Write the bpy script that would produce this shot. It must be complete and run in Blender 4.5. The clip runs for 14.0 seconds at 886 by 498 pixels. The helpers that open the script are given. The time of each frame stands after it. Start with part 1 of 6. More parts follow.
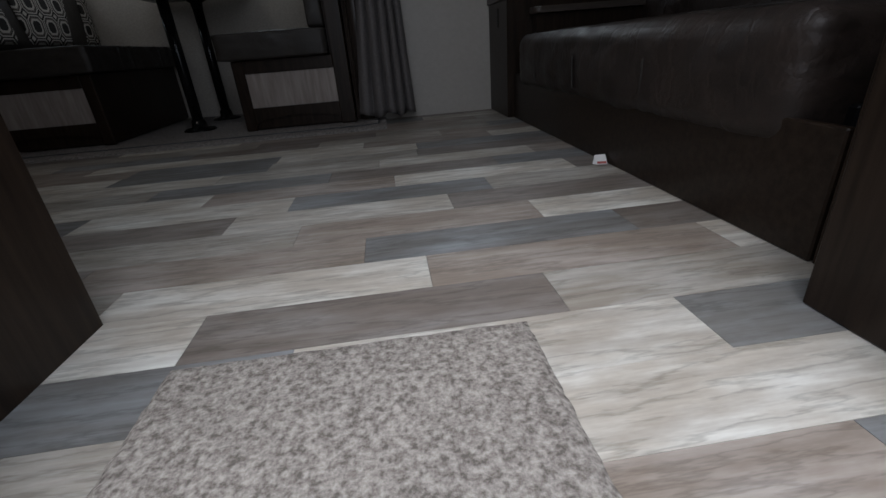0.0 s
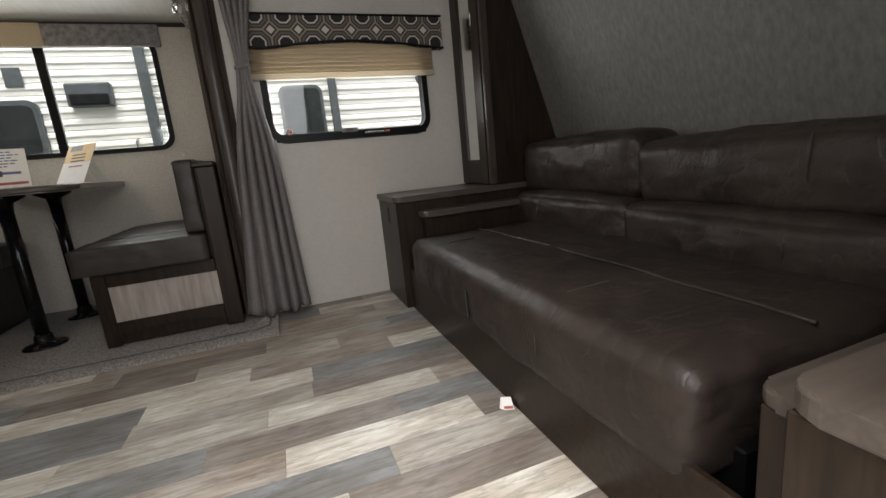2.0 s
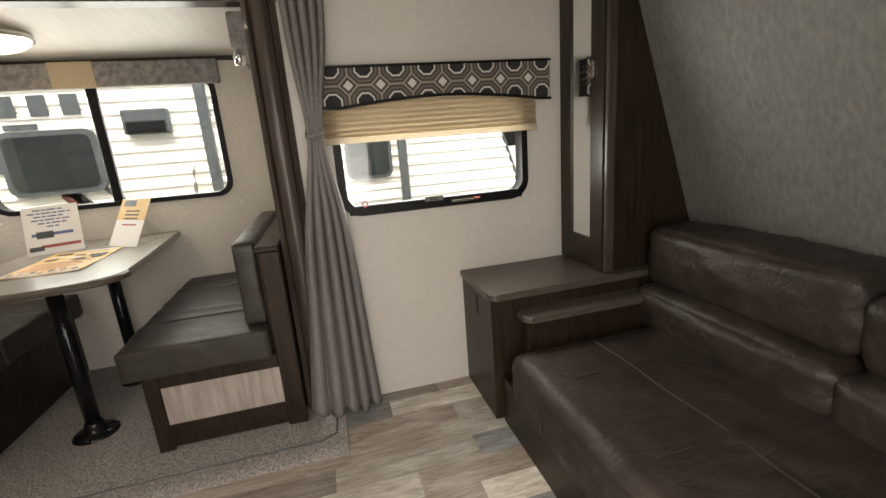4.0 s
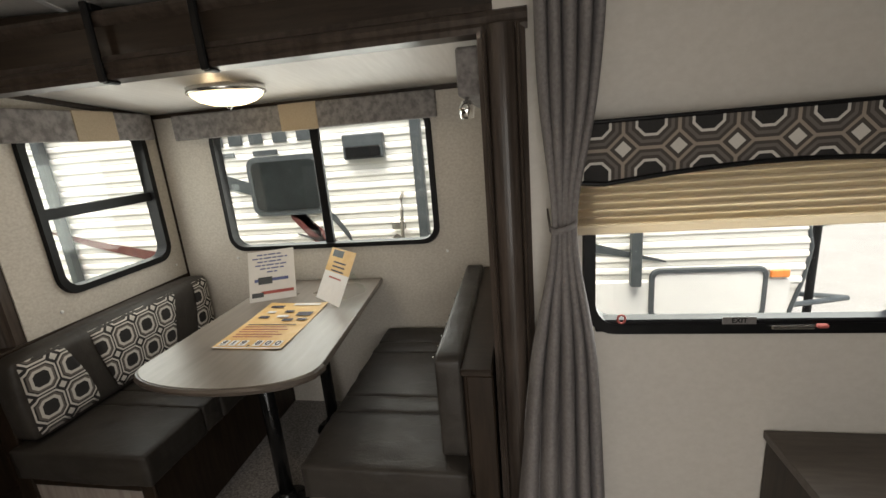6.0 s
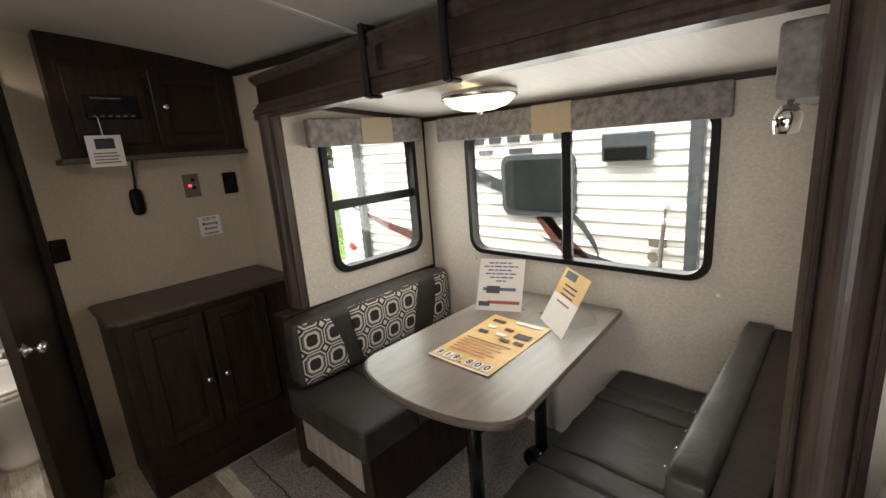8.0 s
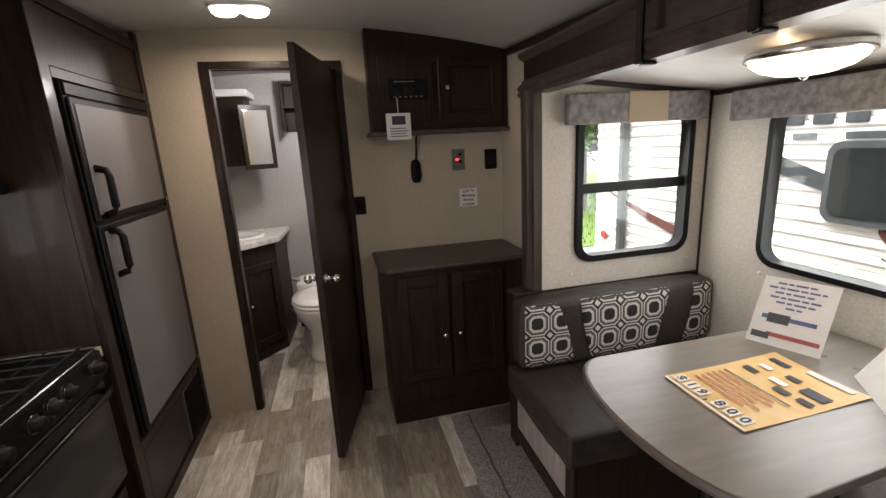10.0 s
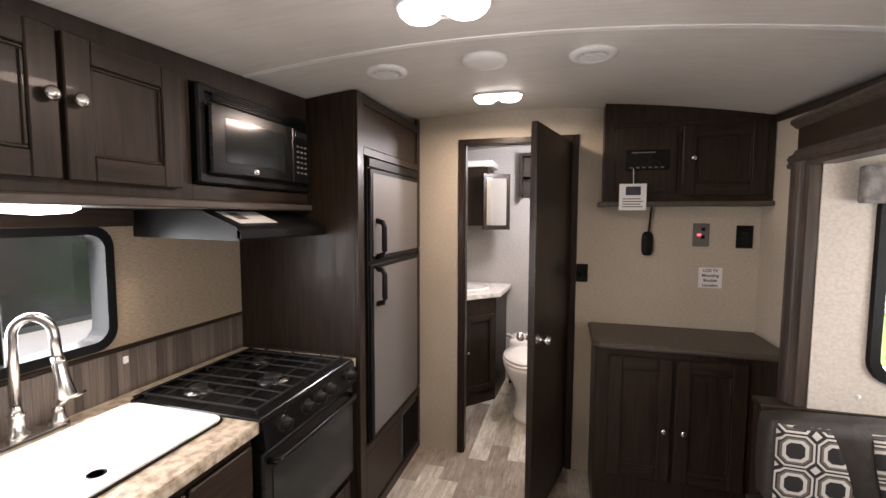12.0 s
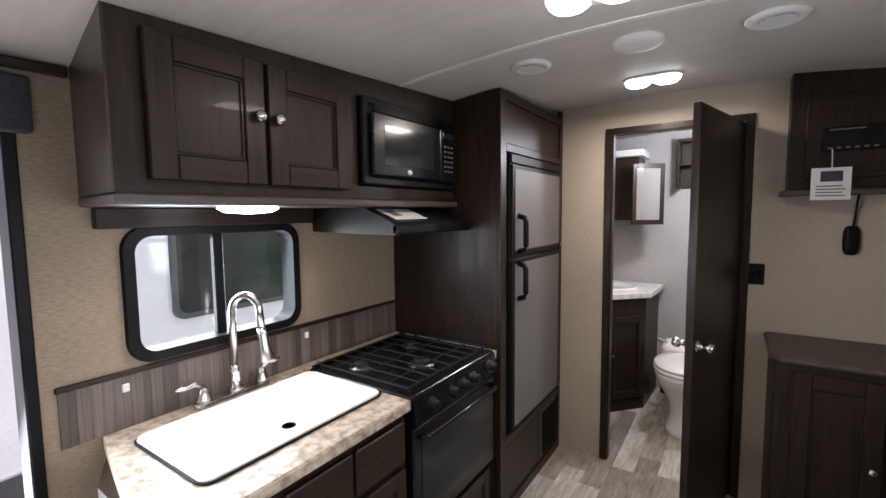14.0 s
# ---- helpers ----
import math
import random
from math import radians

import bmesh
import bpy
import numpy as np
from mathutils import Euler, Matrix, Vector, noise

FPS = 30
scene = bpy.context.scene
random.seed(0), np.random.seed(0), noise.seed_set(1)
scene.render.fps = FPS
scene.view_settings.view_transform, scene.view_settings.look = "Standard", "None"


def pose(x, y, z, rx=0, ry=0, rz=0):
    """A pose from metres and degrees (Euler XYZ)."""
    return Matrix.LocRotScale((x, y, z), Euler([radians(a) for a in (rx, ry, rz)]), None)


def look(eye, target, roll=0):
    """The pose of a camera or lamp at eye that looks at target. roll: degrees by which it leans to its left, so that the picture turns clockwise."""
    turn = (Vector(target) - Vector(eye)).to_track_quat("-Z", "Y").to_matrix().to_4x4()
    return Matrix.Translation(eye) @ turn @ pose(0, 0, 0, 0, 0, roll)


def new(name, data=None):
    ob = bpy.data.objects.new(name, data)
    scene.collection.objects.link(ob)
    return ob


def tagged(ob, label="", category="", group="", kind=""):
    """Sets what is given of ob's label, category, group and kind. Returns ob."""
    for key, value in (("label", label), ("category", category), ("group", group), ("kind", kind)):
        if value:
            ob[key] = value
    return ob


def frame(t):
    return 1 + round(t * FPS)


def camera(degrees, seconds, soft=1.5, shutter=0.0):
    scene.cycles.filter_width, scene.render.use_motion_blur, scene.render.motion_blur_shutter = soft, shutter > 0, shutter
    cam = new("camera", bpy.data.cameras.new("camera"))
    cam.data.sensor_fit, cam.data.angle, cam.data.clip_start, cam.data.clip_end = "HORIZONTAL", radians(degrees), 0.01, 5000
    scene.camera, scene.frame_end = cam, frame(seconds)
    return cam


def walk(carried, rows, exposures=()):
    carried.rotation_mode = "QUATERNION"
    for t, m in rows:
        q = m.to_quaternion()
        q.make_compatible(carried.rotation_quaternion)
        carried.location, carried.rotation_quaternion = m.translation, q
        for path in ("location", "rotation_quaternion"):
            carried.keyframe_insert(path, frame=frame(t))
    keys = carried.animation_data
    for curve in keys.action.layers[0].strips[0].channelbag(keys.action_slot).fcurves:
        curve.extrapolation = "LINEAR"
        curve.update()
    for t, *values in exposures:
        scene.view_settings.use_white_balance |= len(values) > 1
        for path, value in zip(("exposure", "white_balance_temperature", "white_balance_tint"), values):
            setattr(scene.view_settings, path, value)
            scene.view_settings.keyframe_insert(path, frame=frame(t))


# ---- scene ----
cam = camera(91.1, 14.0)
PATH = [
    (0, (2.655, -0.221, 0.339), (2.828, 1.585, -0.505), -4.7),
    (0.5, (2.646, -0.15, 0.429), (2.975, 1.696, -0.268), -4.7),
    (1, (2.663, -0.128, 0.521), (3.129, 1.732, -0.046), -5.1),
    (1.5, (2.723, -0.095, 0.597), (3.319, 1.757, 0.134), -5.4),
    (2, (2.744, -0.038, 0.699), (3.4, 1.805, 0.285), -5.6),
    (2.2, (2.75, -0.03, 0.731), (3.419, 1.811, 0.328), -5.8),
    (4.5, (2.656, 0.639, 1.238), (2.955, 2.55, 0.729), -4.2),
    (5, (2.599, 0.79, 1.334), (2.671, 2.724, 0.831), -4.1),
    (5.5, (2.559, 0.966, 1.373), (2.423, 2.898, 0.874), -4.2),
    (6, (2.574, 1.108, 1.399), (2.224, 3.013, 0.9), -4.9),
    (6.5, (2.582, 1.21, 1.426), (1.991, 3.054, 0.927), -4.8),
    (7, (2.592, 1.278, 1.438), (1.737, 3.019, 0.948), -5.1),
    (7.5, (2.571, 1.342, 1.439), (1.466, 2.941, 0.968), -4.9),
    (8, (2.538, 1.371, 1.466), (1.191, 2.776, 1.006), -4.5),
    (8.2, (2.526, 1.384, 1.47), (1.105, 2.713, 1.01), -4.2),
    (10.5, (2.478, 1.493, 1.446), (0.521, 1.655, 1.067), -2.8),
    (11, (2.484, 1.514, 1.45), (0.501, 1.418, 1.205), -1.9),
    (11.5, (2.503, 1.496, 1.453), (0.538, 1.157, 1.295), -0.6),
    (12, (2.53, 1.48, 1.455), (0.611, 0.938, 1.306), 0.2),
    (12.5, (2.561, 1.491, 1.448), (0.689, 0.803, 1.302), -0.6),
    (13, (2.562, 1.49, 1.454), (0.748, 0.664, 1.294), -0.9),
    (13.5, (2.552, 1.498, 1.446), (0.817, 0.516, 1.289), -1.0),
    (14, (2.558, 1.473, 1.453), (0.902, 0.364, 1.287), -0.6),
]
EXPOSURES = [(0.0, -0.50, 5550, 9), (0.5, 0.15, 5700, 9), (1.0, 0.47, 5900, 9), (1.5, 0.82, 6150, 9), (2.0, 1.34, 6300, 9), (4.5, 2.12, 7000, 10), (5.5, 1.84, 6850, 9), (6.5, 1.46, 6600, 8), (7.0, 1.64, 6650, 9), (8.0, 1.97, 6650, 10), (10.5, 2.1, 6400, 16), (11.5, 2.6, 6400, 18), (12.5, 2.95, 6250, 18), (14.0, 2.5, 5750, 15)]
walk(cam, [(t, look(eye, aim, roll)) for t, eye, aim, roll in PATH], EXPOSURES)

# ---- world, sun, lights ----
world = bpy.data.worlds.new("sky")
scene.world = world
world.use_nodes = True
wn = world.node_tree.nodes
sky = wn.new("ShaderNodeTexSky")
sky.sky_type = "NISHITA"
sky.sun_disc = False
sky.sun_elevation = radians(68)
sky.sun_rotation = radians(190)
sky.air_density, sky.dust_density = 0.35, 8.0
wn["Background"].inputs["Strength"].default_value = 0.15
world.node_tree.links.new(sky.outputs["Color"], wn["Background"].inputs["Color"])
sun = new("sun", bpy.data.lights.new("sun", "SUN"))
sun.data.energy, sun.data.angle, sun.data.color = 0.5, radians(50), (1.0, 0.97, 0.93)
sun.matrix_world = look((-1.0, -5.5, 14.0), (0.0, 0.0, 0.0))


def lamp(name, kind, m, energy, color, size=0.1, size_y=None):
    ob = new(name, bpy.data.lights.new(name, kind))
    ob.data.energy, ob.data.color = energy, color
    if kind == "AREA":
        ob.data.shape = "RECTANGLE"
        ob.data.size, ob.data.size_y = size, size_y or size
    else:
        ob.data.shadow_soft_size = size
    ob.matrix_world = m
    return ob


WARM, NEUTRAL, DAY = (1.0, 0.76, 0.48), (1.0, 0.80, 0.62), (1.0, 0.975, 0.94)
# daylight standing in the openings
lamp("window_light_dinette", "AREA", look((1.63, 3.17, 1.18), (1.63, 0, 0.9)), 2.4, DAY, 1.0, 0.5)
lamp("window_light_side", "AREA", look((0.73, 2.74, 1.2), (3.0, 2.7, 0.9)), 0.9, DAY, 0.5, 0.5)
lamp("window_light_front", "AREA", look((3.14, 2.335, 0.98), (3.1, 0, 0.6)), 1.5, DAY, 0.72, 0.24)
lamp("window_light_kitchen", "AREA", look((1.73, -0.07, 1.2), (1.7, 2.0, 0.8)), 1.1, DAY, 0.5, 0.36)
lamp("entry_light", "AREA", look((2.69, -0.08, 0.90), (2.69, 1.1, 0.0)), 6.4, DAY, 0.80, 1.6)
# lamps of the place; the bathroom one also stands in for daylight from above
lamp("ceiling_lamp_light_far", "AREA", look((0.40, 1.14, 1.98), (0.40, 1.14, 0)), 1.35, NEUTRAL, 0.2, 0.12)
lamp("ceiling_lamp_light_near", "AREA", look((1.40, 1.14, 1.93), (1.40, 1.14, 0)), 1.1, NEUTRAL, 0.2, 0.12)
lamp("dinette_lamp_light", "POINT", pose(1.487, 2.64, 1.648), 0.25, WARM, 0.010)
lamp("bath_fill_light", "POINT", pose(-0.55, 1.35, 1.88), 4.4, (1.0, 0.95, 0.92), 0.06)
lamp("under_cabinet_light", "AREA", look((1.80, 0.25, 1.445), (1.8, 0.28, 0)), 0.22, NEUTRAL, 0.2, 0.1)


# ---- materials ----
def shader(name):
    m = bpy.data.materials.new(name)
    m.use_nodes = True
    nt = m.node_tree
    return m, nt, nt.nodes["Principled BSDF"]


def node(nt, kind, **kw):
    n = nt.nodes.new(kind)
    for k, v in kw.items():
        n.inputs[k].default_value = v
    return n


def calc(nt, op, a, b=None, c=None):
    n = nt.nodes.new("ShaderNodeMath")
    n.operation = op
    for i, v in enumerate((a, b, c)):
        if v is None:
            continue
        if isinstance(v, (int, float)):
            n.inputs[i].default_value = v
        else:
            nt.links.new(v, n.inputs[i])
    return n.outputs[0]


def blend(nt, fac, a, b):
    n = nt.nodes.new("ShaderNodeMix")
    n.data_type = "RGBA"
    for i, v in ((0, fac), (6, a), (7, b)):
        if isinstance(v, (int, float)):
            n.inputs[i].default_value = v
        elif isinstance(v, tuple):
            n.inputs[i].default_value = (*v[:3], 1)
        else:
            nt.links.new(v, n.inputs[i])
    return n.outputs[2]


def noise_of(nt, scale, stretch=(1, 1, 1), detail=5, rough=0.6, where="Object"):
    tc = nt.nodes.new("ShaderNodeTexCoord")
    mp = nt.nodes.new("ShaderNodeMapping")
    mp.inputs["Scale"].default_value = stretch
    nt.links.new(tc.outputs[where], mp.inputs["Vector"])
    n = node(nt, "ShaderNodeTexNoise", Scale=scale, Detail=detail, Roughness=rough)
    nt.links.new(mp.outputs[0], n.inputs["Vector"])
    return n.outputs["Fac"], mp


def steps(nt, fac, lo, hi):
    n = nt.nodes.new("ShaderNodeMapRange")
    n.inputs[1].default_value, n.inputs[2].default_value = lo, hi
    nt.links.new(fac, n.inputs[0])
    return n.outputs[0]


def surface(name, a, b, scale=20, stretch=(1, 1, 1), rough=0.5, metal=0.0, bump=0.0, bump_scale=None, spread=(0.35, 0.65), coat=0.0, wear=0.12, spec=0.5):
    """Two tones mixed by a grain, a broad unevenness over it, a fine relief."""
    m, nt, p = shader(name)
    g, _ = noise_of(nt, scale, stretch)
    w, _ = noise_of(nt, 2.3, (1, 1, 1), 3)
    tone = blend(nt, steps(nt, g, *spread), a, b)
    dim = blend(nt, steps(nt, w, 0.3, 0.7), tuple(1 - wear for _ in range(3)), (1.0, 1.0, 1.0))
    mul = nt.nodes.new("ShaderNodeMix")
    mul.data_type, mul.blend_type = "RGBA", "MULTIPLY"
    mul.inputs[0].default_value = 1.0
    nt.links.new(tone, mul.inputs[6])
    nt.links.new(dim, mul.inputs[7])
    nt.links.new(mul.outputs[2], p.inputs["Base Color"])
    r = nt.nodes.new("ShaderNodeMapRange")
    r.inputs[3].default_value, r.inputs[4].default_value = max(0.02, rough - 0.07), min(1, rough + 0.07)
    nt.links.new(w, r.inputs[0])
    nt.links.new(r.outputs[0], p.inputs["Roughness"])
    p.inputs["Metallic"].default_value = metal
    p.inputs["Coat Weight"].default_value = coat
    p.inputs["Specular IOR Level"].default_value = spec
    if bump:
        h = g if bump_scale is None else noise_of(nt, bump_scale, stretch)[0]
        bp = node(nt, "ShaderNodeBump", Strength=bump, Distance=0.002)
        nt.links.new(h, bp.inputs["Height"])
        nt.links.new(bp.outputs[0], p.inputs["Normal"])
    return m


def leather_mat(name, a, b, rough, crease_depth=0.55):
    """Upholstery hide: mottled tone, pebbled grain, soft creases, uneven sheen."""
    m, nt, p = shader(name)
    big, _ = noise_of(nt, 3.2, (1, 1, 1), 6, 0.62)
    mid, _ = noise_of(nt, 14, (1, 1, 1), 6, 0.65)
    tone = blend(nt, steps(nt, calc(nt, "ADD", calc(nt, "MULTIPLY", big, 0.6), calc(nt, "MULTIPLY", mid, 0.4)), 0.36, 0.64), a, b)
    tc = nt.nodes.new("ShaderNodeTexCoord")
    peb = node(nt, "ShaderNodeTexVoronoi", Scale=260.0)
    nt.links.new(tc.outputs["Object"], peb.inputs["Vector"])
    crease, _ = noise_of(nt, 7, (0.7, 1.6, 1), 4, 0.55)
    line = steps(nt, calc(nt, "ABSOLUTE", calc(nt, "SUBTRACT", crease, 0.5)), 0.0, 0.05)
    worn = blend(nt, line, tuple(c * 1.18 for c in b), tone)
    nt.links.new(blend(nt, 0.35, tone, worn), p.inputs["Base Color"])
    r = nt.nodes.new("ShaderNodeMapRange")
    r.inputs[1].default_value, r.inputs[2].default_value = 0.3, 0.7
    r.inputs[3].default_value, r.inputs[4].default_value = rough - 0.08, rough + 0.12
    nt.links.new(mid, r.inputs[0])
    nt.links.new(r.outputs[0], p.inputs["Roughness"])
    p.inputs["Specular IOR Level"].default_value = 0.32
    fine = node(nt, "ShaderNodeBump", Strength=0.22, Distance=0.0012)
    nt.links.new(peb.outputs["Distance"], fine.inputs["Height"])
    soft = node(nt, "ShaderNodeBump", Strength=crease_depth, Distance=0.006)
    nt.links.new(calc(nt, "ADD", calc(nt, "MULTIPLY", mid, 0.9), calc(nt, "MULTIPLY", line, 0.25)), soft.inputs["Height"])
    nt.links.new(fine.outputs[0], soft.inputs["Normal"])
    nt.links.new(soft.outputs[0], p.inputs["Normal"])
    return m


def glowing(name, color, strength):
    m, nt, p = shader(name)
    p.inputs["Base Color"].default_value = (*color, 1)
    p.inputs["Emission Color"].default_value = (*color, 1)
    p.inputs["Emission Strength"].default_value = strength
    return m


def glass_mat(name, tint=(0.95, 0.985, 0.975)):
    m, nt, p = shader(name)
    nt.nodes.remove(p)
    out = nt.nodes["Material Output"]
    tr, gl = nt.nodes.new("ShaderNodeBsdfTransparent"), nt.nodes.new("ShaderNodeBsdfGlossy")
    tr.inputs["Color"].default_value = (*tint, 1)
    gl.inputs["Roughness"].default_value = 0.02
    mx = nt.nodes.new("ShaderNodeMixShader")
    mx.inputs[0].default_value = 0.035
    nt.links.new(tr.outputs[0], mx.inputs[1])
    nt.links.new(gl.outputs[0], mx.inputs[2])
    nt.links.new(mx.outputs[0], out.inputs["Surface"])
    return m


def octagon_fabric(name, tile, axes, origin=(0.0, 0.0), diag=0.70, rings=((0.29, "BROWN"), (0.37, "TAN"), (0.40, "BROWN")), diamonds=((0.36, "TAN"), (0.32, "BROWN"), (0.24, "PALE"), (0.19, "BROWN"), (0.11, "PALE"))):
    """Woven fabric: black octagons in pale and brown rings, small diamonds between."""
    m, nt, p = shader(name)
    tc = nt.nodes.new("ShaderNodeTexCoord")
    sep = nt.nodes.new("ShaderNodeSeparateXYZ")
    nt.links.new(tc.outputs["Object"], sep.inputs[0])
    uv = []
    for i, ax in enumerate(axes):
        s = calc(nt, "DIVIDE", calc(nt, "SUBTRACT", sep.outputs["XYZ".index(ax)], origin[i]), tile)
        uv.append(calc(nt, "SUBTRACT", calc(nt, "FRACT", calc(nt, "ADD", s, 40.0)), 0.5))
    ax_, ay_ = calc(nt, "ABSOLUTE", uv[0]), calc(nt, "ABSOLUTE", uv[1])
    d = calc(nt, "MAXIMUM", calc(nt, "MAXIMUM", ax_, ay_), calc(nt, "MULTIPLY", calc(nt, "ADD", ax_, ay_), diag))
    e = calc(nt, "ADD", calc(nt, "SUBTRACT", 0.5, ax_), calc(nt, "SUBTRACT", 0.5, ay_))
    yarn = {"BLACK": (0.010, 0.009, 0.009), "PALE": (0.56, 0.53, 0.48), "TAN": (0.27, 0.225, 0.18), "BROWN": (0.050, 0.041, 0.035), "GREY": (0.12, 0.105, 0.092)}
    col = blend(nt, calc(nt, "GREATER_THAN", d, 0.235), yarn["BLACK"], yarn["PALE"])
    for lim, c in rings:
        col = blend(nt, calc(nt, "GREATER_THAN", d, lim), col, yarn[c])
    for lim, c in diamonds:
        col = blend(nt, calc(nt, "LESS_THAN", e, lim), col, yarn[c])
    g, _ = noise_of(nt, 420, (1, 1, 1), 3)
    col = blend(nt, steps(nt, g, 0.3, 3.0), col, (0.10, 0.09, 0.08))
    nt.links.new(col, p.inputs["Base Color"])
    p.inputs["Roughness"].default_value = 0.85
    bp = node(nt, "ShaderNodeBump", Strength=0.4, Distance=0.001)
    nt.links.new(g, bp.inputs["Height"])
    nt.links.new(bp.outputs[0], p.inputs["Normal"])
    return m


def plank_mat(name, tone):
    """A printed vinyl plank of one weathered tone, with long grain."""
    m, nt, p = shader(name)
    info = nt.nodes.new("ShaderNodeObjectInfo")
    shift = calc(nt, "MULTIPLY_ADD", info.outputs["Random"], 0.22, 0.89)
    vary = nt.nodes.new("ShaderNodeCombineColor")
    for k in range(3):
        nt.links.new(calc(nt, "MULTIPLY", shift, tone[k]), vary.inputs[k])
    off = nt.nodes.new("ShaderNodeCombineXYZ")
    nt.links.new(calc(nt, "MULTIPLY", info.outputs["Random"], 37.0), off.inputs[0])
    nt.links.new(calc(nt, "MULTIPLY", info.outputs["Random"], 91.0), off.inputs[1])
    g, mp = noise_of(nt, 8, (0.8, 8, 1), 7, 0.62)
    nt.links.new(off.outputs[0], mp.inputs["Location"])
    h, mp2 = noise_of(nt, 5, (0.9, 2.6, 1), 5, 0.62)
    nt.links.new(off.outputs[0], mp2.inputs["Location"])
    dark = blend(nt, steps(nt, g, 0.40, 0.62), (0.82, 0.80, 0.78), (1.07, 1.07, 1.07))
    wash = blend(nt, steps(nt, h, 0.42, 0.68), (0.74, 0.69, 0.63), (1.10, 1.11, 1.11))
    cols = vary.outputs[0]
    v, mp3 = noise_of(nt, 5, (0.7, 5, 1), 5, 0.6)
    nt.links.new(off.outputs[0], mp3.inputs["Location"])
    vein = blend(nt, steps(nt, calc(nt, "ABSOLUTE", calc(nt, "SUBTRACT", v, 0.5)), 0.0, 0.035), (0.72, 0.72, 0.71), (1.0, 1.0, 1.0))
    for c in (dark, wash, vein):
        mul = nt.nodes.new("ShaderNodeMix")
        mul.data_type, mul.blend_type = "RGBA", "MULTIPLY"
        mul.inputs[0].default_value = 1.0
        nt.links.new(cols, mul.inputs[6])
        nt.links.new(c, mul.inputs[7])
        cols = mul.outputs[2]
    nt.links.new(cols, p.inputs["Base Color"])
    p.inputs["Roughness"].default_value = 0.42
    bp = node(nt, "ShaderNodeBump", Strength=0.25, Distance=0.001)
    nt.links.new(g, bp.inputs["Height"])
    nt.links.new(bp.outputs[0], p.inputs["Normal"])
    return m


WOOD = surface("dark_wood_upright", (0.0142, 0.0089, 0.0056), (0.0320, 0.0206, 0.0132), 7, (9, 9, 0.7), 0.40, bump=0.12, coat=0.04, spec=0.25)
WOOD_X = surface("dark_wood_level", (0.0142, 0.0089, 0.0056), (0.0320, 0.0206, 0.0132), 7, (0.7, 9, 9), 0.40, bump=0.12, coat=0.04, spec=0.25)
WOOD_Y = surface("dark_wood_across", (0.0142, 0.0089, 0.0056), (0.0320, 0.0206, 0.0132), 7, (9, 0.7, 9), 0.40, bump=0.12, coat=0.04, spec=0.25)
WOOD_GLOSS = surface("dark_moulding", (0.036, 0.027, 0.021), (0.074, 0.057, 0.046), 6, (8, 8, 0.6), 0.34, bump=0.1, coat=0.08, spec=0.3)
TOPWOOD = surface("brown_laminate_top", (0.060, 0.047, 0.038), (0.088, 0.071, 0.058), 9, (1, 7, 7), 0.38)
TABLEWOOD = surface("grey_wood_laminate", (0.18, 0.158, 0.136), (0.245, 0.215, 0.185), 6, (6, 0.8, 6), 0.30, spread=(0.3, 0.7))
PALEWOOD = surface("pale_plank_laminate", (0.24, 0.20, 0.175), (0.42, 0.37, 0.33), 7, (7, 3, 0.7), 0.5, spread=(0.3, 0.7))
SPLASH = surface("weathered_plank_strip", (0.050, 0.039, 0.031), (0.21, 0.175, 0.148), 9, (9, 1, 0.35), 0.45, spread=(0.3, 0.72), wear=0.25)
spn = SPLASH.node_tree
sp_in = spn.nodes["Principled BSDF"].inputs["Base Color"]
sp_mul = spn.nodes.new("ShaderNodeMix")
sp_mul.data_type, sp_mul.blend_type = "RGBA", "MULTIPLY"
sp_mul.inputs[0].default_value = 1.0
spn.links.new(sp_in.links[0].from_socket, sp_mul.inputs[6])
sp_val = calc(spn, "MULTIPLY_ADD", spn.nodes.new("ShaderNodeObjectInfo").outputs["Random"], 0.75, 0.55)
spn.links.new(sp_val, sp_mul.inputs[7])
spn.links.new(sp_mul.outputs[2], sp_in)
WALLPAPER = surface("beige_wallpaper", (0.49, 0.43, 0.34), (0.57, 0.51, 0.41), 60, (1, 1, 2.2), 0.62, bump=0.15)
LINEN = surface("linen_wall_panel", (0.475, 0.435, 0.375), (0.58, 0.545, 0.48), 85, (1, 1, 1.3), 0.66, bump=0.2)
BROWNLINEN = surface("brown_linen_panel", (0.235, 0.180, 0.122), (0.35, 0.28, 0.198), 80, (0.6, 0.6, 3.0), 0.6, bump=0.2)
BEIGEWALL = surface("beige_wall_panel", (0.515, 0.485, 0.435), (0.55, 0.52, 0.47), 45, (1, 1, 1.3), 0.55, bump=0.04, wear=0.04)
WHITEWALL = surface("pale_wall_panel", (0.62, 0.59, 0.54), (0.68, 0.65, 0.60), 30, (1, 1, 1), 0.55, bump=0.05)
GREYPANEL = surface("grey_textured_panel", (0.135, 0.135, 0.122), (0.225, 0.225, 0.205), 55, (1, 1.2, 0.45), 0.6, bump=0.2, spread=(0.35, 0.8))
CEILING = surface("ceiling_panel", (0.60, 0.58, 0.54), (0.66, 0.64, 0.60), 7, (9, 0.8, 3), 0.5)
WHITE = surface("white_plastic", (0.72, 0.72, 0.70), (0.78, 0.78, 0.76), 30, rough=0.35, wear=0.05)
SINKWHITE = surface("white_sink_cover", (0.80, 0.79, 0.76), (0.85, 0.84, 0.81), 20, rough=0.28, wear=0.04)
PORCELAIN = surface("porcelain", (0.78, 0.77, 0.74), (0.82, 0.81, 0.78), 12, rough=0.12, wear=0.03)
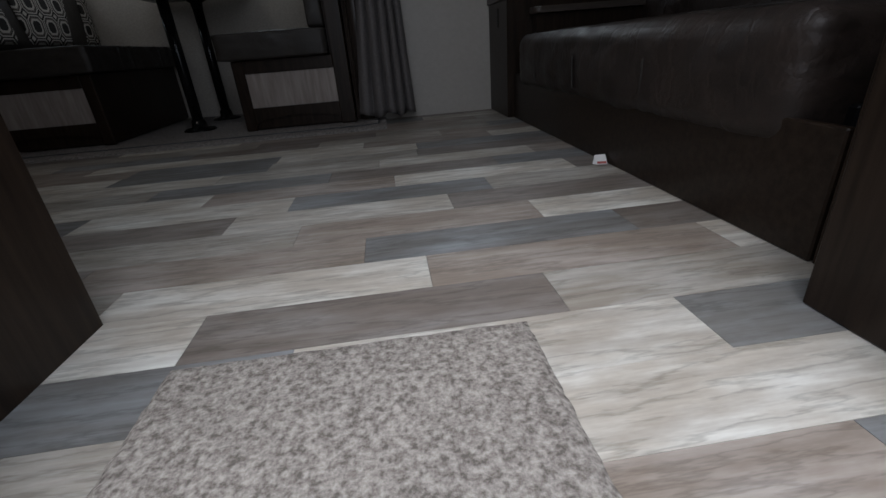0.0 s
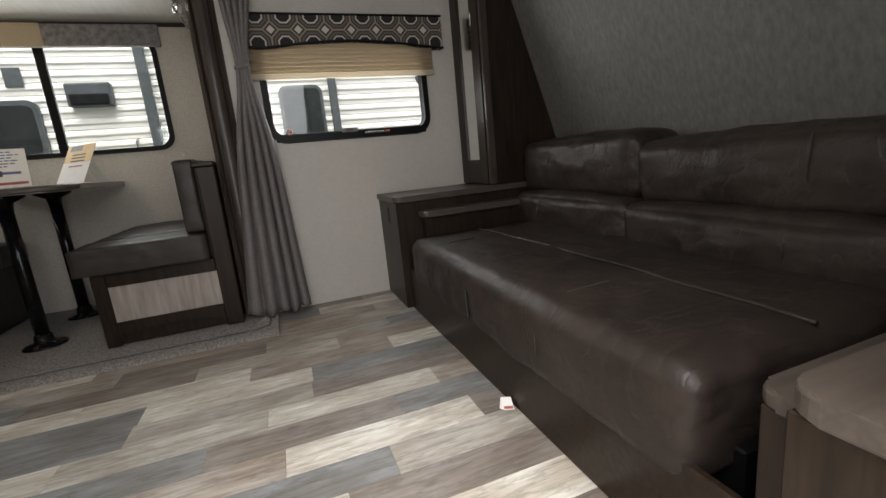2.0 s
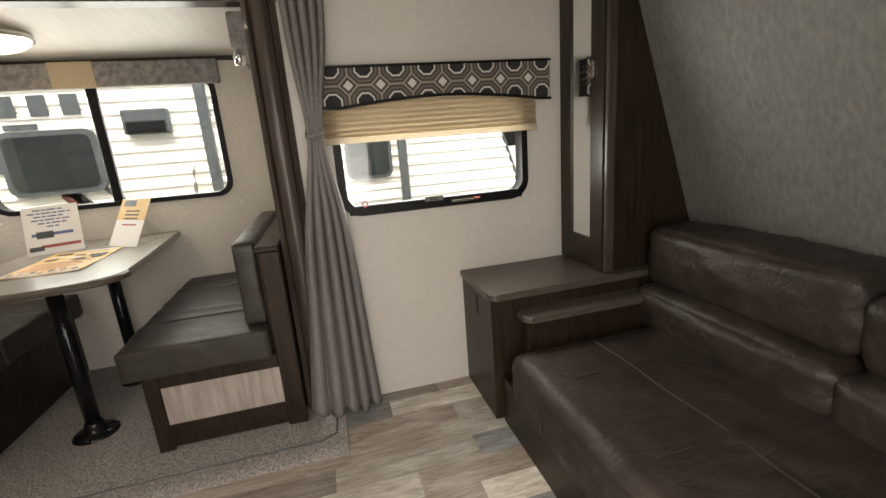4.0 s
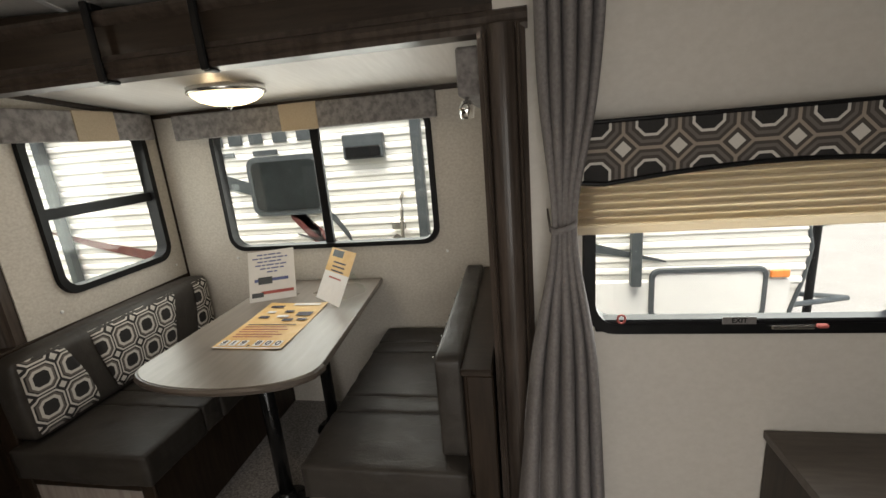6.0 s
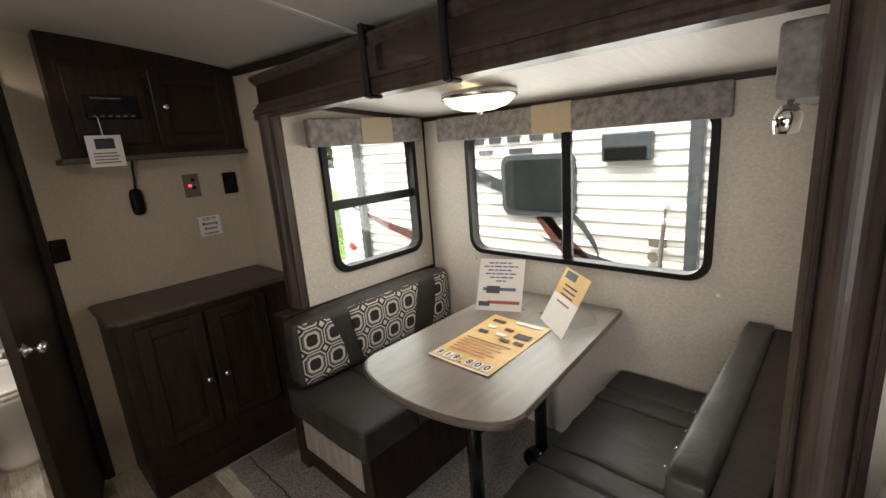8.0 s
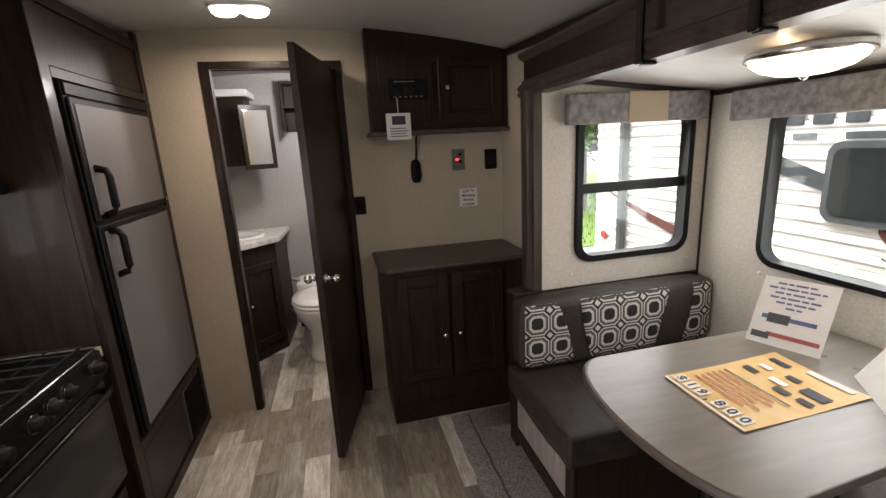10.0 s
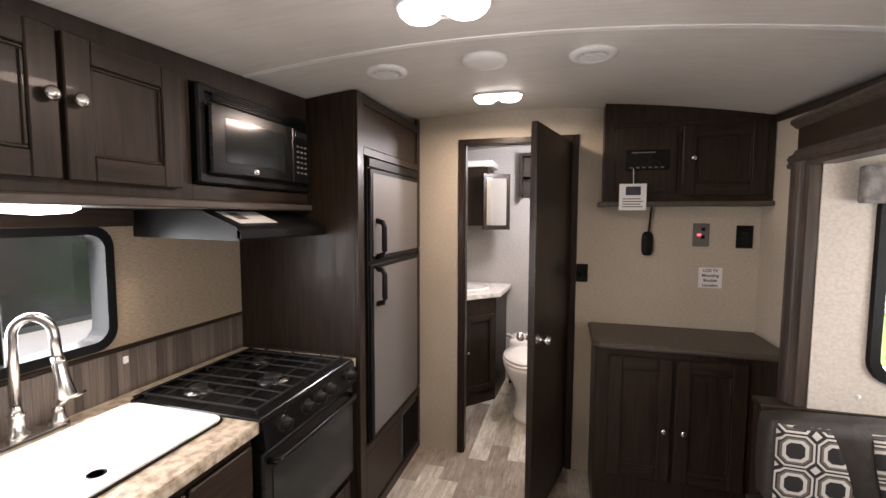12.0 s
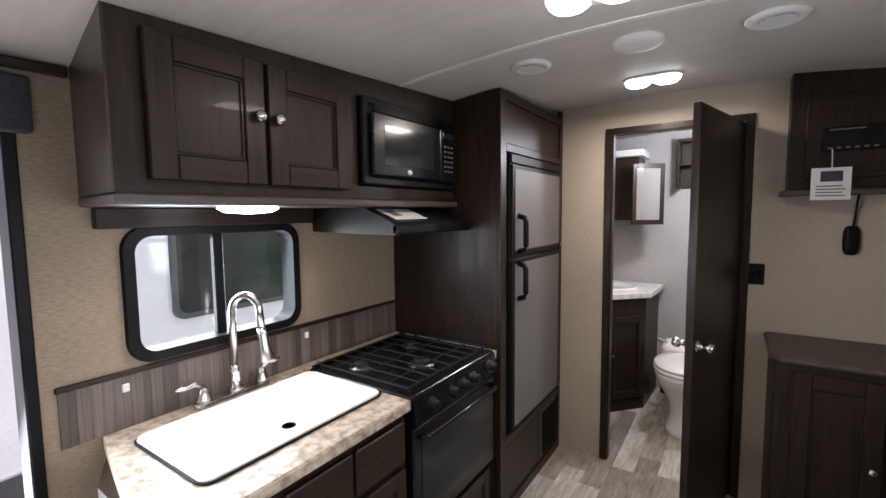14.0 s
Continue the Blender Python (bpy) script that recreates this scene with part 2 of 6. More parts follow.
LEATHER = leather_mat("brown_leather", (0.017, 0.0135, 0.0115), (0.040, 0.0285, 0.0225), 0.44)
VINYL = leather_mat("charcoal_seat_vinyl", (0.026, 0.0225, 0.019), (0.043, 0.038, 0.033), 0.46, 0.22)
CURTAIN = surface("grey_curtain_cloth", (0.140, 0.128, 0.124), (0.190, 0.176, 0.170), 120, rough=0.85, bump=0.2)
FELT = surface("grey_valance_cloth", (0.13, 0.12, 0.115), (0.24, 0.225, 0.215), 32, rough=0.9, bump=0.2, spread=(0.38, 0.62))
TANCLOTH = surface("tan_cloth", (0.33, 0.26, 0.18), (0.38, 0.31, 0.22), 150, rough=0.9, bump=0.2)
SHADE = surface("pleated_shade_cloth", (0.60, 0.52, 0.41), (0.68, 0.60, 0.48), 70, (0.3, 1, 4), 0.9)
snt = SHADE.node_tree
trl, smx = snt.nodes.new("ShaderNodeBsdfTranslucent"), snt.nodes.new("ShaderNodeMixShader")
trl.inputs["Color"].default_value, smx.inputs[0].default_value = (0.90, 0.83, 0.70, 1), 0.62
snt.links.new(snt.nodes["Principled BSDF"].outputs[0], smx.inputs[1])
snt.links.new(trl.outputs[0], smx.inputs[2])
snt.links.new(smx.outputs[0], snt.nodes["Material Output"].inputs["Surface"])
CARPET = surface("grey_carpet", (0.12, 0.11, 0.10), (0.40, 0.37, 0.345), 130, rough=1.0, bump=1.0, spread=(0.35, 0.68))
SHADEBOX = surface("dark_grey_fabric", (0.018, 0.018, 0.024), (0.034, 0.034, 0.042), 90, rough=0.85, bump=0.2)
MATCLOTH = surface("flecked_mat_pile", (0.15, 0.132, 0.112), (0.50, 0.46, 0.405), 150, rough=1.0, bump=1.0, spread=(0.35, 0.66))
COUNTER = surface("mottled_stone_laminate", (0.25, 0.19, 0.125), (0.62, 0.54, 0.43), 34, (1, 1, 1), 0.33, spread=(0.33, 0.6))
MARBLE = surface("pale_marbled_laminate", (0.52, 0.49, 0.45), (0.78, 0.77, 0.75), 22, (1, 1, 1), 0.3, spread=(0.30, 0.55))
BATHWALL = surface("grey_bath_panel", (0.40, 0.39, 0.375), (0.50, 0.49, 0.475), 70, (1, 1, 1.3), 0.6, bump=0.2)
BLACK = surface("black_frame", (0.004, 0.004, 0.0045), (0.007, 0.007, 0.0075), 20, rough=0.45, spec=0.18)
GLOSSBLACK = surface("gloss_black_enamel", (0.006, 0.006, 0.006), (0.010, 0.010, 0.010), 15, rough=0.20, coat=0.06, spec=0.24)
BURNER = surface("dark_burner_steel", (0.10, 0.098, 0.095), (0.16, 0.155, 0.15), 40, rough=0.35, metal=1.0)
SATINBLACK = surface("satin_black_enamel", (0.006, 0.006, 0.006), (0.010, 0.010, 0.010), 15, rough=0.32, spec=0.25)
IRON = surface("cast_grate_iron", (0.012, 0.012, 0.012), (0.022, 0.022, 0.022), 60, rough=0.5, bump=0.2, spec=0.2)
FRIDGE = surface("grey_fridge_panel", (0.135, 0.125, 0.12), (0.185, 0.175, 0.168), 220, rough=0.5, bump=0.1)
NICKEL = surface("brushed_nickel", (0.55, 0.53, 0.50), (0.66, 0.64, 0.61), 60, rough=0.24, metal=1.0, wear=0.05)
CHROME = surface("chrome", (0.75, 0.75, 0.75), (0.82, 0.82, 0.82), 30, rough=0.08, metal=1.0, wear=0.03)
MIRROR = surface("mirror_silver", (0.86, 0.87, 0.86), (0.88, 0.89, 0.88), 5, rough=0.02, metal=1.0, wear=0.01)
PAPER = surface("white_paper", (0.80, 0.79, 0.77), (0.84, 0.83, 0.81), 40, rough=0.6, wear=0.03)
ORANGE = surface("orange_print", (0.74, 0.46, 0.15), (0.84, 0.60, 0.27), 9, rough=0.5, wear=0.1)
PRINTDARK = surface("dark_print", (0.03, 0.03, 0.05), (0.05, 0.05, 0.08), 30, rough=0.6)
PRINTRED = surface("red_print", (0.40, 0.09, 0.08), (0.46, 0.12, 0.10), 30, rough=0.6)
PRINTBLUE = surface("blue_print", (0.10, 0.13, 0.30), (0.14, 0.17, 0.36), 30, rough=0.6)
SIDING = surface("white_ribbed_siding", (0.80, 0.79, 0.74), (0.85, 0.84, 0.79), 6, rough=0.4)
SIDEGREY = surface("dark_grey_trim", (0.05, 0.06, 0.065), (0.075, 0.085, 0.09), 15, rough=0.4)
MAROON = surface("maroon_decal", (0.10, 0.03, 0.03), (0.14, 0.045, 0.04), 15, rough=0.35)
DARKGLASS = surface("tinted_glass", (0.014, 0.017, 0.018), (0.024, 0.029, 0.030), 3, rough=0.12, spec=0.3)
GRAVEL = surface("gravel", (0.22, 0.21, 0.20), (0.42, 0.41, 0.39), 60, rough=0.95, bump=1.0)
LEAF = surface("leaves", (0.05, 0.11, 0.02), (0.11, 0.20, 0.04), 30, rough=0.6)
GRASS = surface("grass_blades", (0.09, 0.17, 0.03), (0.17, 0.26, 0.06), 60, rough=0.8)
BARK = surface("bark", (0.09, 0.07, 0.05), (0.16, 0.13, 0.1), 30, rough=0.9, bump=0.5)
AMBER = surface("amber_lens", (0.7, 0.22, 0.05), (0.8, 0.28, 0.07), 30, rough=0.2)
REDLENS = surface("red_lens", (0.5, 0.04, 0.04), (0.6, 0.06, 0.06), 30, rough=0.2)
PLANKS = {k: plank_mat("vinyl_plank_" + n, c) for k, n, c in (("P", "bleached", (0.72, 0.715, 0.66)), ("G", "pale_grey", (0.47, 0.46, 0.42)), ("S", "slate", (0.285, 0.300, 0.310)), ("T", "taupe", (0.300, 0.276, 0.255)), ("K", "tan", (0.41, 0.37, 0.33)))}
GLASS = glass_mat("window_glass")
LIT = glowing("lit_diffuser", (1.0, 0.93, 0.82), 1.6)
LITWARM = glowing("lit_alabaster_bowl", (1.0, 0.80, 0.48), 1.1)
LED = glowing("red_led", (1.0, 0.05, 0.05), 0.8)
OCT_BENCH = octagon_fabric("octagon_fabric_bench", 0.112, "YZ", (2.16, 0.53), 0.64, ((0.325, "GREY"), (0.385, "BLACK"), (0.42, "PALE"), (0.475, "BLACK")), ((0.20, "BLACK"), (0.13, "PALE")))
OCT_VAL = octagon_fabric("octagon_fabric_valance", 0.122, "XZ", (2.70, 1.335), 0.70, ((0.285, "BROWN"), (0.35, "GREY"), (0.41, "BROWN"), (0.468, "TAN")), ((0.285, "TAN"), (0.25, "BROWN"), (0.155, "PALE")))

# ---- mesh helpers ----
def thing(name, at, label="", category="", group="", kind=""):
    ob = new(name)
    ob.empty_display_size = 0.05
    ob.location = at
    return tagged(ob, label, category, group, kind)


def mesh_of(name, bm, material, smooth=False):
    bmesh.ops.recalc_face_normals(bm, faces=bm.faces)
    me = bpy.data.meshes.new(name)
    bm.to_mesh(me)
    bm.free()
    me.materials.append(material)
    if smooth:
        for f in me.polygons:
            f.use_smooth = True
    return me


def place_of(ob):
    p = Vector((0, 0, 0))
    while ob:
        p += ob.location
        ob = ob.parent
    return p


def part(name, bm, material, parent, label="", smooth=False):
    """Links a bmesh, in the room's metres, as one mesh under a thing or a part."""
    ob = new(name, mesh_of(name, bm, material, smooth))
    ob.parent = parent
    ob.matrix_parent_inverse = Matrix.Translation(parent.location).inverted() if parent.type == "EMPTY" else Matrix.Identity(4)
    return tagged(ob, label)


def single(name, bm, material, label="", category="", group="", kind="", smooth=False):
    return tagged(new(name, mesh_of(name, bm, material, smooth)), label, category, group, kind)


def B():
    return bmesh.new()


def bx(bm, x0, x1, y0, y1, z0, z1, bev=0.003, seg=1):
    m = Matrix.LocRotScale(((x0 + x1) / 2, (y0 + y1) / 2, (z0 + z1) / 2), None, (abs(x1 - x0), abs(y1 - y0), abs(z1 - z0)))
    vs = bmesh.ops.create_cube(bm, size=1, matrix=m)["verts"]
    if bev:
        es = list({e for v in vs for e in v.link_edges})
        bmesh.ops.bevel(bm, geom=es, offset=bev, segments=seg, affect="EDGES", profile=0.5)
    return bm


def box(*a, **k):
    return bx(B(), *a, **k)


def rod(bm, p0, p1, r0, r1=None, seg=16):
    p0, p1 = Vector(p0), Vector(p1)
    d = p1 - p0
    m = Matrix.Translation((p0 + p1) / 2) @ d.to_track_quat("Z", "Y").to_matrix().to_4x4()
    bmesh.ops.create_cone(bm, cap_ends=True, segments=seg, radius1=r0, radius2=r0 if r1 is None else r1, depth=d.length, matrix=m)
    return bm


def sweep(bm, pts, r, seg=10):
    """A round tube along points; r is a number or one a point."""
    pts = [Vector(p) for p in pts]
    rings, up = [], Vector((0.13, 0.31, 0.94))
    for i, p in enumerate(pts):
        d = (pts[min(i + 1, len(pts) - 1)] - pts[max(i - 1, 0)]).normalized()
        a = d.cross(up).normalized()
        b = d.cross(a)
        rr = r[i] if isinstance(r, (list, tuple)) else r
        rings.append([bm.verts.new(p + rr * (math.cos(t) * a + math.sin(t) * b)) for t in (2 * math.pi * k / seg for k in range(seg))])
    for q, s in zip(rings, rings[1:]):
        for k in range(seg):
            bm.faces.new((q[k], q[(k + 1) % seg], s[(k + 1) % seg], s[k]))
    bm.faces.new(rings[0])
    bm.faces.new(rings[-1])
    return bm


def lathe(bm, centre, profile, seg=28, axis="Z"):
    """Profile of (radius, height) turned about an upright axis."""
    c = Vector(centre)
    def at(r, h, t):
        u, v = r * math.cos(t), r * math.sin(t)
        return c + Vector({"Z": (u, v, h), "Y": (u, h, v), "X": (h, u, v)}[axis])
    rings = [[bm.verts.new(at(r, h, 2 * math.pi * k / seg)) for k in range(seg)] for r, h in profile]
    for q, s in zip(rings, rings[1:]):
        for k in range(seg):
            bm.faces.new((q[k], q[(k + 1) % seg], s[(k + 1) % seg], s[k]))
    bm.faces.new(rings[0])
    bm.faces.new(rings[-1])
    return bm


def rounded(u0, u1, v0, v1, r, n=6):
    out = []
    for cu, cv, a0 in ((u1 - r, v1 - r, 0), (u0 + r, v1 - r, 90), (u0 + r, v0 + r, 180), (u1 - r, v0 + r, 270)):
        for k in range(n + 1):
            a = radians(a0 + 90 * k / n)
            out.append((cu + r * math.cos(a), cv + r * math.sin(a)))
    return out


MAPS = {"Y": lambda u, v, w: (u, w, v), "X": lambda u, v, w: (w, u, v), "Z": lambda u, v, w: (u, v, w)}


def slab(bm, outline, axis, w0, w1, bev=0.0, seg=2):
    """An outline in the plane across the axis, drawn out from w0 to w1."""
    f = MAPS[axis]
    a = [bm.verts.new(f(u, v, w0)) for u, v in outline]
    b = [bm.verts.new(f(u, v, w1)) for u, v in outline]
    n = len(a)
    fa, fb = bm.faces.new(a), bm.faces.new(b)
    for k in range(n):
        bm.faces.new((a[k], a[(k + 1) % n], b[(k + 1) % n], b[k]))
    if bev:
        bmesh.ops.bevel(bm, geom=list(fa.edges) + list(fb.edges), offset=bev, segments=seg, affect="EDGES", profile=0.5)
    return bm


def ring(bm, u0, u1, v0, v1, width, r, axis, w0, w1):
    """A rounded frame lying across the axis, with a slightly eased inner lip."""
    f = MAPS[axis]
    o, i = rounded(u0, u1, v0, v1, r), rounded(u0 + width, u1 - width, v0 + width, v1 - width, max(0.008, r - width * 0.7))
    e = rounded(u0 + 0.006, u1 - 0.006, v0 + 0.006, v1 - 0.006, r - 0.004)
    loops = [[bm.verts.new(f(u, v, w)) for u, v in L] for L, w in ((o, w0), (o, w0 + (w1 - w0) * 0.6), (e, w1), (i, w1), (i, w0))]
    n = len(o)
    for q, s in zip(loops, loops[1:] + loops[:1]):
        for k in range(n):
            bm.faces.new((q[k], q[(k + 1) % n], s[(k + 1) % n], s[k]))
    return bm


def cushion(bm, x0, x1, y0, y1, z0, z1, r=0.03, puff=0.012, wrinkle=0.004, cells=14, seed=0.0, tufts=()):
    """A stuffed block: rounded, swollen towards the middle of its faces, a little creased."""
    vs = bmesh.ops.create_cube(bm, size=2.0)["verts"]
    es = list({e for v in vs for e in v.link_edges})
    got = bmesh.ops.subdivide_edges(bm, edges=es, cuts=cells, use_grid_fill=True)
    allv = {v for f in bm.faces if f.is_valid for v in f.verts if abs(v.co.x) <= 1.0001 and abs(v.co.y) <= 1.0001 and abs(v.co.z) <= 1.0001 and not v.tag}
    c = Vector(((x0 + x1) / 2, (y0 + y1) / 2, (z0 + z1) / 2))
    h = Vector(((x1 - x0) / 2, (y1 - y0) / 2, (z1 - z0) / 2))
    for v in allv:
        q = v.co.copy()
        p = Vector((q.x * h.x, q.y * h.y, q.z * h.z))
        inner = Vector([max(-(h[i] - r), min(h[i] - r, p[i])) for i in range(3)])
        d = p - inner
        if d.length > 1e-6:
            p = inner + d.normalized() * r
        for i in range(3):
            j, k = (i + 1) % 3, (i + 2) % 3
            if abs(abs(q[i]) - 1) < 1e-3:
                p[i] += math.copysign(puff * (1 - q[j] ** 2) * (1 - q[k] ** 2), q[i])
        w = c + p
        n = noise.noise(w * 9 + Vector((seed, 0, 0))) + 0.5 * noise.noise(w * 23 + Vector((0, seed, 0))) + 0.5 * abs(noise.noise(Vector((w.x * 14, w.y * 40, w.z * 30 + seed))))
        v.co = w + (p.normalized() if p.length > 0 else p) * n * wrinkle
        v.tag = True
    return bm


SLOPE = 0.055


def tall(y, x=0.0):
    """Height of the arched ceiling across the trailer; it falls a little towards the front."""
    return 2.06 - 0.075 * (y - 1.15) ** 2 - SLOPE * min(max(x, 0.0), 2.6)


def under_ceiling(bm, above=1.84):
    """Lets the top of a cabinet follow the falling ceiling."""
    for v in bm.verts:
        if v.co.z > above:
            v.co.z -= SLOPE * min(max(v.co.x, 0.0), 2.6)
    return bm


# ---- the large structure ----
def wall_with_hole(axis, a0, a1, z0, z1, w0, w1, holes):
    """A wall along the axis's plane with rectangular openings (u0, u1, v0, v1)."""
    bm = B()
    cuts = sorted({a0, a1, *[h[0] for h in holes], *[h[1] for h in holes]})
    for u0, u1 in zip(cuts, cuts[1:]):
        inside = sorted((h[2], h[3]) for h in holes if h[0] <= u0 + 1e-6 and h[1] >= u1 - 1e-6)
        v = z0
        for h0, h1 in inside + [(z1, z1)]:
            if h0 - v > 1e-4:
                if axis == "Y":
                    bx(bm, u0, u1, w0, w1, v, h0, 0)
                else:
                    bx(bm, w0, w1, u0, u1, v, h0, 0)
            v = h1
    bmesh.ops.remove_doubles(bm, verts=bm.verts, dist=1e-5)
    return bm


floor = tagged(new("floor", mesh_of("floor", box(-1.35, 4.75, -0.06, 2.47, -0.06, -0.003, bev=0), SIDEGREY)), "weathered wood-look vinyl plank floor", "floor", kind="structure")

single("wall_kitchen_side", wall_with_hole("Y", -1.35, 4.75, 0, 2.06, -0.06, 0.0, [(1.45, 2.015, 1.03, 1.40), (2.265, 3.12, 0.0, 1.76)]), BROWNLINEN, "brown linen-textured panel wall behind the kitchen", "wall", kind="structure")
single("wall_front_side", wall_with_hole("Y", 2.53, 4.75, 0, 2.06, 2.275, 2.325, [(2.76, 3.545, 0.855, 1.36)]), BEIGEWALL, "plain beige wall panel beside the sofa", "wall", kind="structure")
single("wall_rear_side", box(-1.35, 0.66, 2.42, 2.47, 0, 2.06, bev=0), WALLPAPER, "plain beige wall panel in the corner", "wall", kind="structure")
single("wall_above_slide", box(0.661, 2.60, 2.42, 2.47, 1.70, 2.06, bev=0), WHITEWALL, "pale wall strip above the slide opening", "wall", kind="structure")
single("wall_bath", wall_with_hole("X", -0.06, 2.47, 0, 2.07, -0.045, 0.0, [(0.895, 1.51, 0.0, 1.875)]), WALLPAPER, "beige papered partition wall with a doorway", "wall", kind="structure")
single("wall_bath_back", box(-1.35, -1.30, -0.06, 2.47, 0, 2.06, bev=0), BATHWALL, "pale grey textured bathroom wall", "wall", kind="structure")
single("wall_bath_side", box(-1.30, -0.045, 2.0, 2.04, 0, 2.06, bev=0), BATHWALL, "pale grey textured bathroom side wall", "wall", kind="structure")
single("wall_front", box(4.70, 4.75, -0.06, 2.33, 0, 2.06, bev=0), GREYPANEL, "grey textured front wall", "wall", kind="structure")
# slide-out room
single("wall_slide_rear", wall_with_hole("X", 2.30, 3.16, 0.0, 1.72, 0.74, 0.78, [(2.475, 3.015, 0.925, 1.55)]), LINEN, "pale linen-textured slide-out side wall", "wall", kind="structure")
single("wall_slide_back", wall_with_hole("Y", 0.74, 2.50, 0.0, 1.66, 3.12, 3.16, [(1.10, 2.175, 0.925, 1.525)]), LINEN, "pale linen-textured slide-out back wall", "wall", kind="structure")
single("wall_slide_front", box(2.490, 2.53, 2.30, 3.12, 0, 1.72, bev=0), LINEN, "pale linen-textured slide-out end wall", "wall", kind="structure")
single("ceiling_slide", slab(B(), [(2.336, 1.698), (3.18, 1.618), (3.18, 1.665), (2.336, 1.745)], "X", 0.72, 2.52), CEILING, "flat white slide-out ceiling", "ceiling", kind="structure")
bm = B()
for u0, u1, w0, w1 in ((0.782, 2.455, 3.108, 3.119),):
    bx(bm, u0, u1, w0, w1, 1.600, 1.621, 0.002)
slab(bm, [(2.336, 1.676), (3.119, 1.602), (3.119, 1.6225), (2.336, 1.6965)], "X", 0.781, 0.792)
bx(bm, 0.781, 0.790, 3.110, 3.119, 0.72, 1.60, 0.002)
single("trim", bm, WOOD_X, "thin dark trim strip along the slide ceiling", "trim", kind="structure")

# arched ceiling, with the joint strips
N = 24
bm = B()
cols = []
for x in (-1.35, 0.0, 2.6, 4.75):
    cols.append([bm.verts.new((x, -0.06 + (2.53) * k / N, tall(-0.06 + 2.53 * k / N, x))) for k in range(N + 1)])
for a, b in zip(cols, cols[1:]):
    for k in range(N):
        bm.faces.new((a[k], a[k + 1], b[k + 1], b[k]))
top = bmesh.ops.extrude_face_region(bm, geom=bm.faces[:])
bmesh.ops.translate(bm, verts=[g for g in top["geom"] if isinstance(g, bmesh.types.BMVert)], vec=(0, 0, 0.05))
single("ceiling", bm, CEILING, "softly arched off-white ceiling panel", "ceiling", kind="structure", smooth=True)
for x in (1.20, 2.33, 3.5):
    bm = B()
    prev = None
    for k in range(N + 1):
        y = 0.01 + (2.40 if x < 2 else 2.26) * k / N
        row = [bm.verts.new((x + dx, y, tall(y, x) - dz)) for dx, dz in ((-0.012, -0.002), (-0.010, 0.004), (0.010, 0.004), (0.012, -0.002))]
        if prev:
            for a in range(3):
                bm.faces.new((prev[a], prev[a + 1], row[a + 1], row[a]))
        prev = row
    single("trim", bm, WHITE, "white ceiling joint strip", "trim", kind="structure")
bm = B()
bx(bm, 0.13, 2.53, 2.400, 2.419, tall(2.41) - 0.036, tall(2.41) - 0.003, 0.003)
under_ceiling(bm)
single("trim", bm, WOOD_X, "dark trim along the ceiling edge", "trim", kind="structure")

# entry doorway and steps
bm = B()
for u0, u1, v0, v1 in ((2.240, 2.268, 0.0, 1.80), (3.117, 3.145, 0.0, 1.80), (2.268, 3.117, 1.757, 1.80)):
    bx(bm, u0, u1, -0.075, 0.018, v0, v1, 0.004)
single("door_frame", bm, BLACK, "black metal entry door frame", "door frame", kind="structure")
single("trim", box(2.268, 3.117, -0.16, -0.063, -0.03, 0.004, bev=0.003), NICKEL, "metal entry threshold", "trim", kind="structure")

single("trim", under_ceiling(box(2.13, 3.70, 0.001, 0.018, tall(0.0) - 0.030, tall(0.0) - 0.004, bev=0.003)), WOOD_X, "dark trim along the ceiling over the entry", "trim", kind="structure")
sb = thing("shade_box", (2.7, 0.03, 1.66), "dark fabric shade box above the entry door", "valance")
part("padded_board", box(2.215, 3.155, 0.019, 0.060, 1.655, 1.790, bev=0.008, seg=2), SHADEBOX, sb)

# doorway trim of the bathroom
bm = B()
for s in (0.001, -0.058):
    bx(bm, s, s + 0.012, 0.862, 0.897, 0, 1.905, 0.002)
    bx(bm, s, s + 0.012, 1.508, 1.540, 0, 1.905, 0.002)
    bx(bm, s, s + 0.012, 0.897, 1.508, 1.872, 1.905, 0.002)
bx(bm, -0.05, 0.004, 0.893, 0.905, 0, 1.875, 0.001)
bx(bm, -0.05, 0.004, 1.500, 1.512, 0, 1.875, 0.001)
single("door_frame", bm, WOOD, "dark wooden bathroom door frame", "door frame", kind="structure")

# posts and header of the slide opening
def moulded_post(x0, x1, label):
    t = thing("slide_post", ((x0 + x1) / 2, 2.28, 0), label, "trim post", kind="structure")
    w = x1 - x0
    prof = [(0, 2.299), (0, 2.264), (0.10, 2.260), (0.115, 2.254), (0.15, 2.251), (0.185, 2.255), (0.20, 2.263)]
    prof += [(0.5 - 0.29 * math.cos(math.pi * k / 14), 2.263 - 0.024 * math.sin(math.pi * k / 14)) for k in range(1, 14)]
    prof += [(0.80, 2.263), (0.815, 2.255), (0.85, 2.251), (0.885, 2.254), (0.90, 2.260), (1.0, 2.264), (1.0, 2.299)]
    part("moulding", slab(B(), [(x0 + w * u, v) for u, v in prof], "Z", 0.012, 1.648), WOOD_GLOSS, t)
    return t


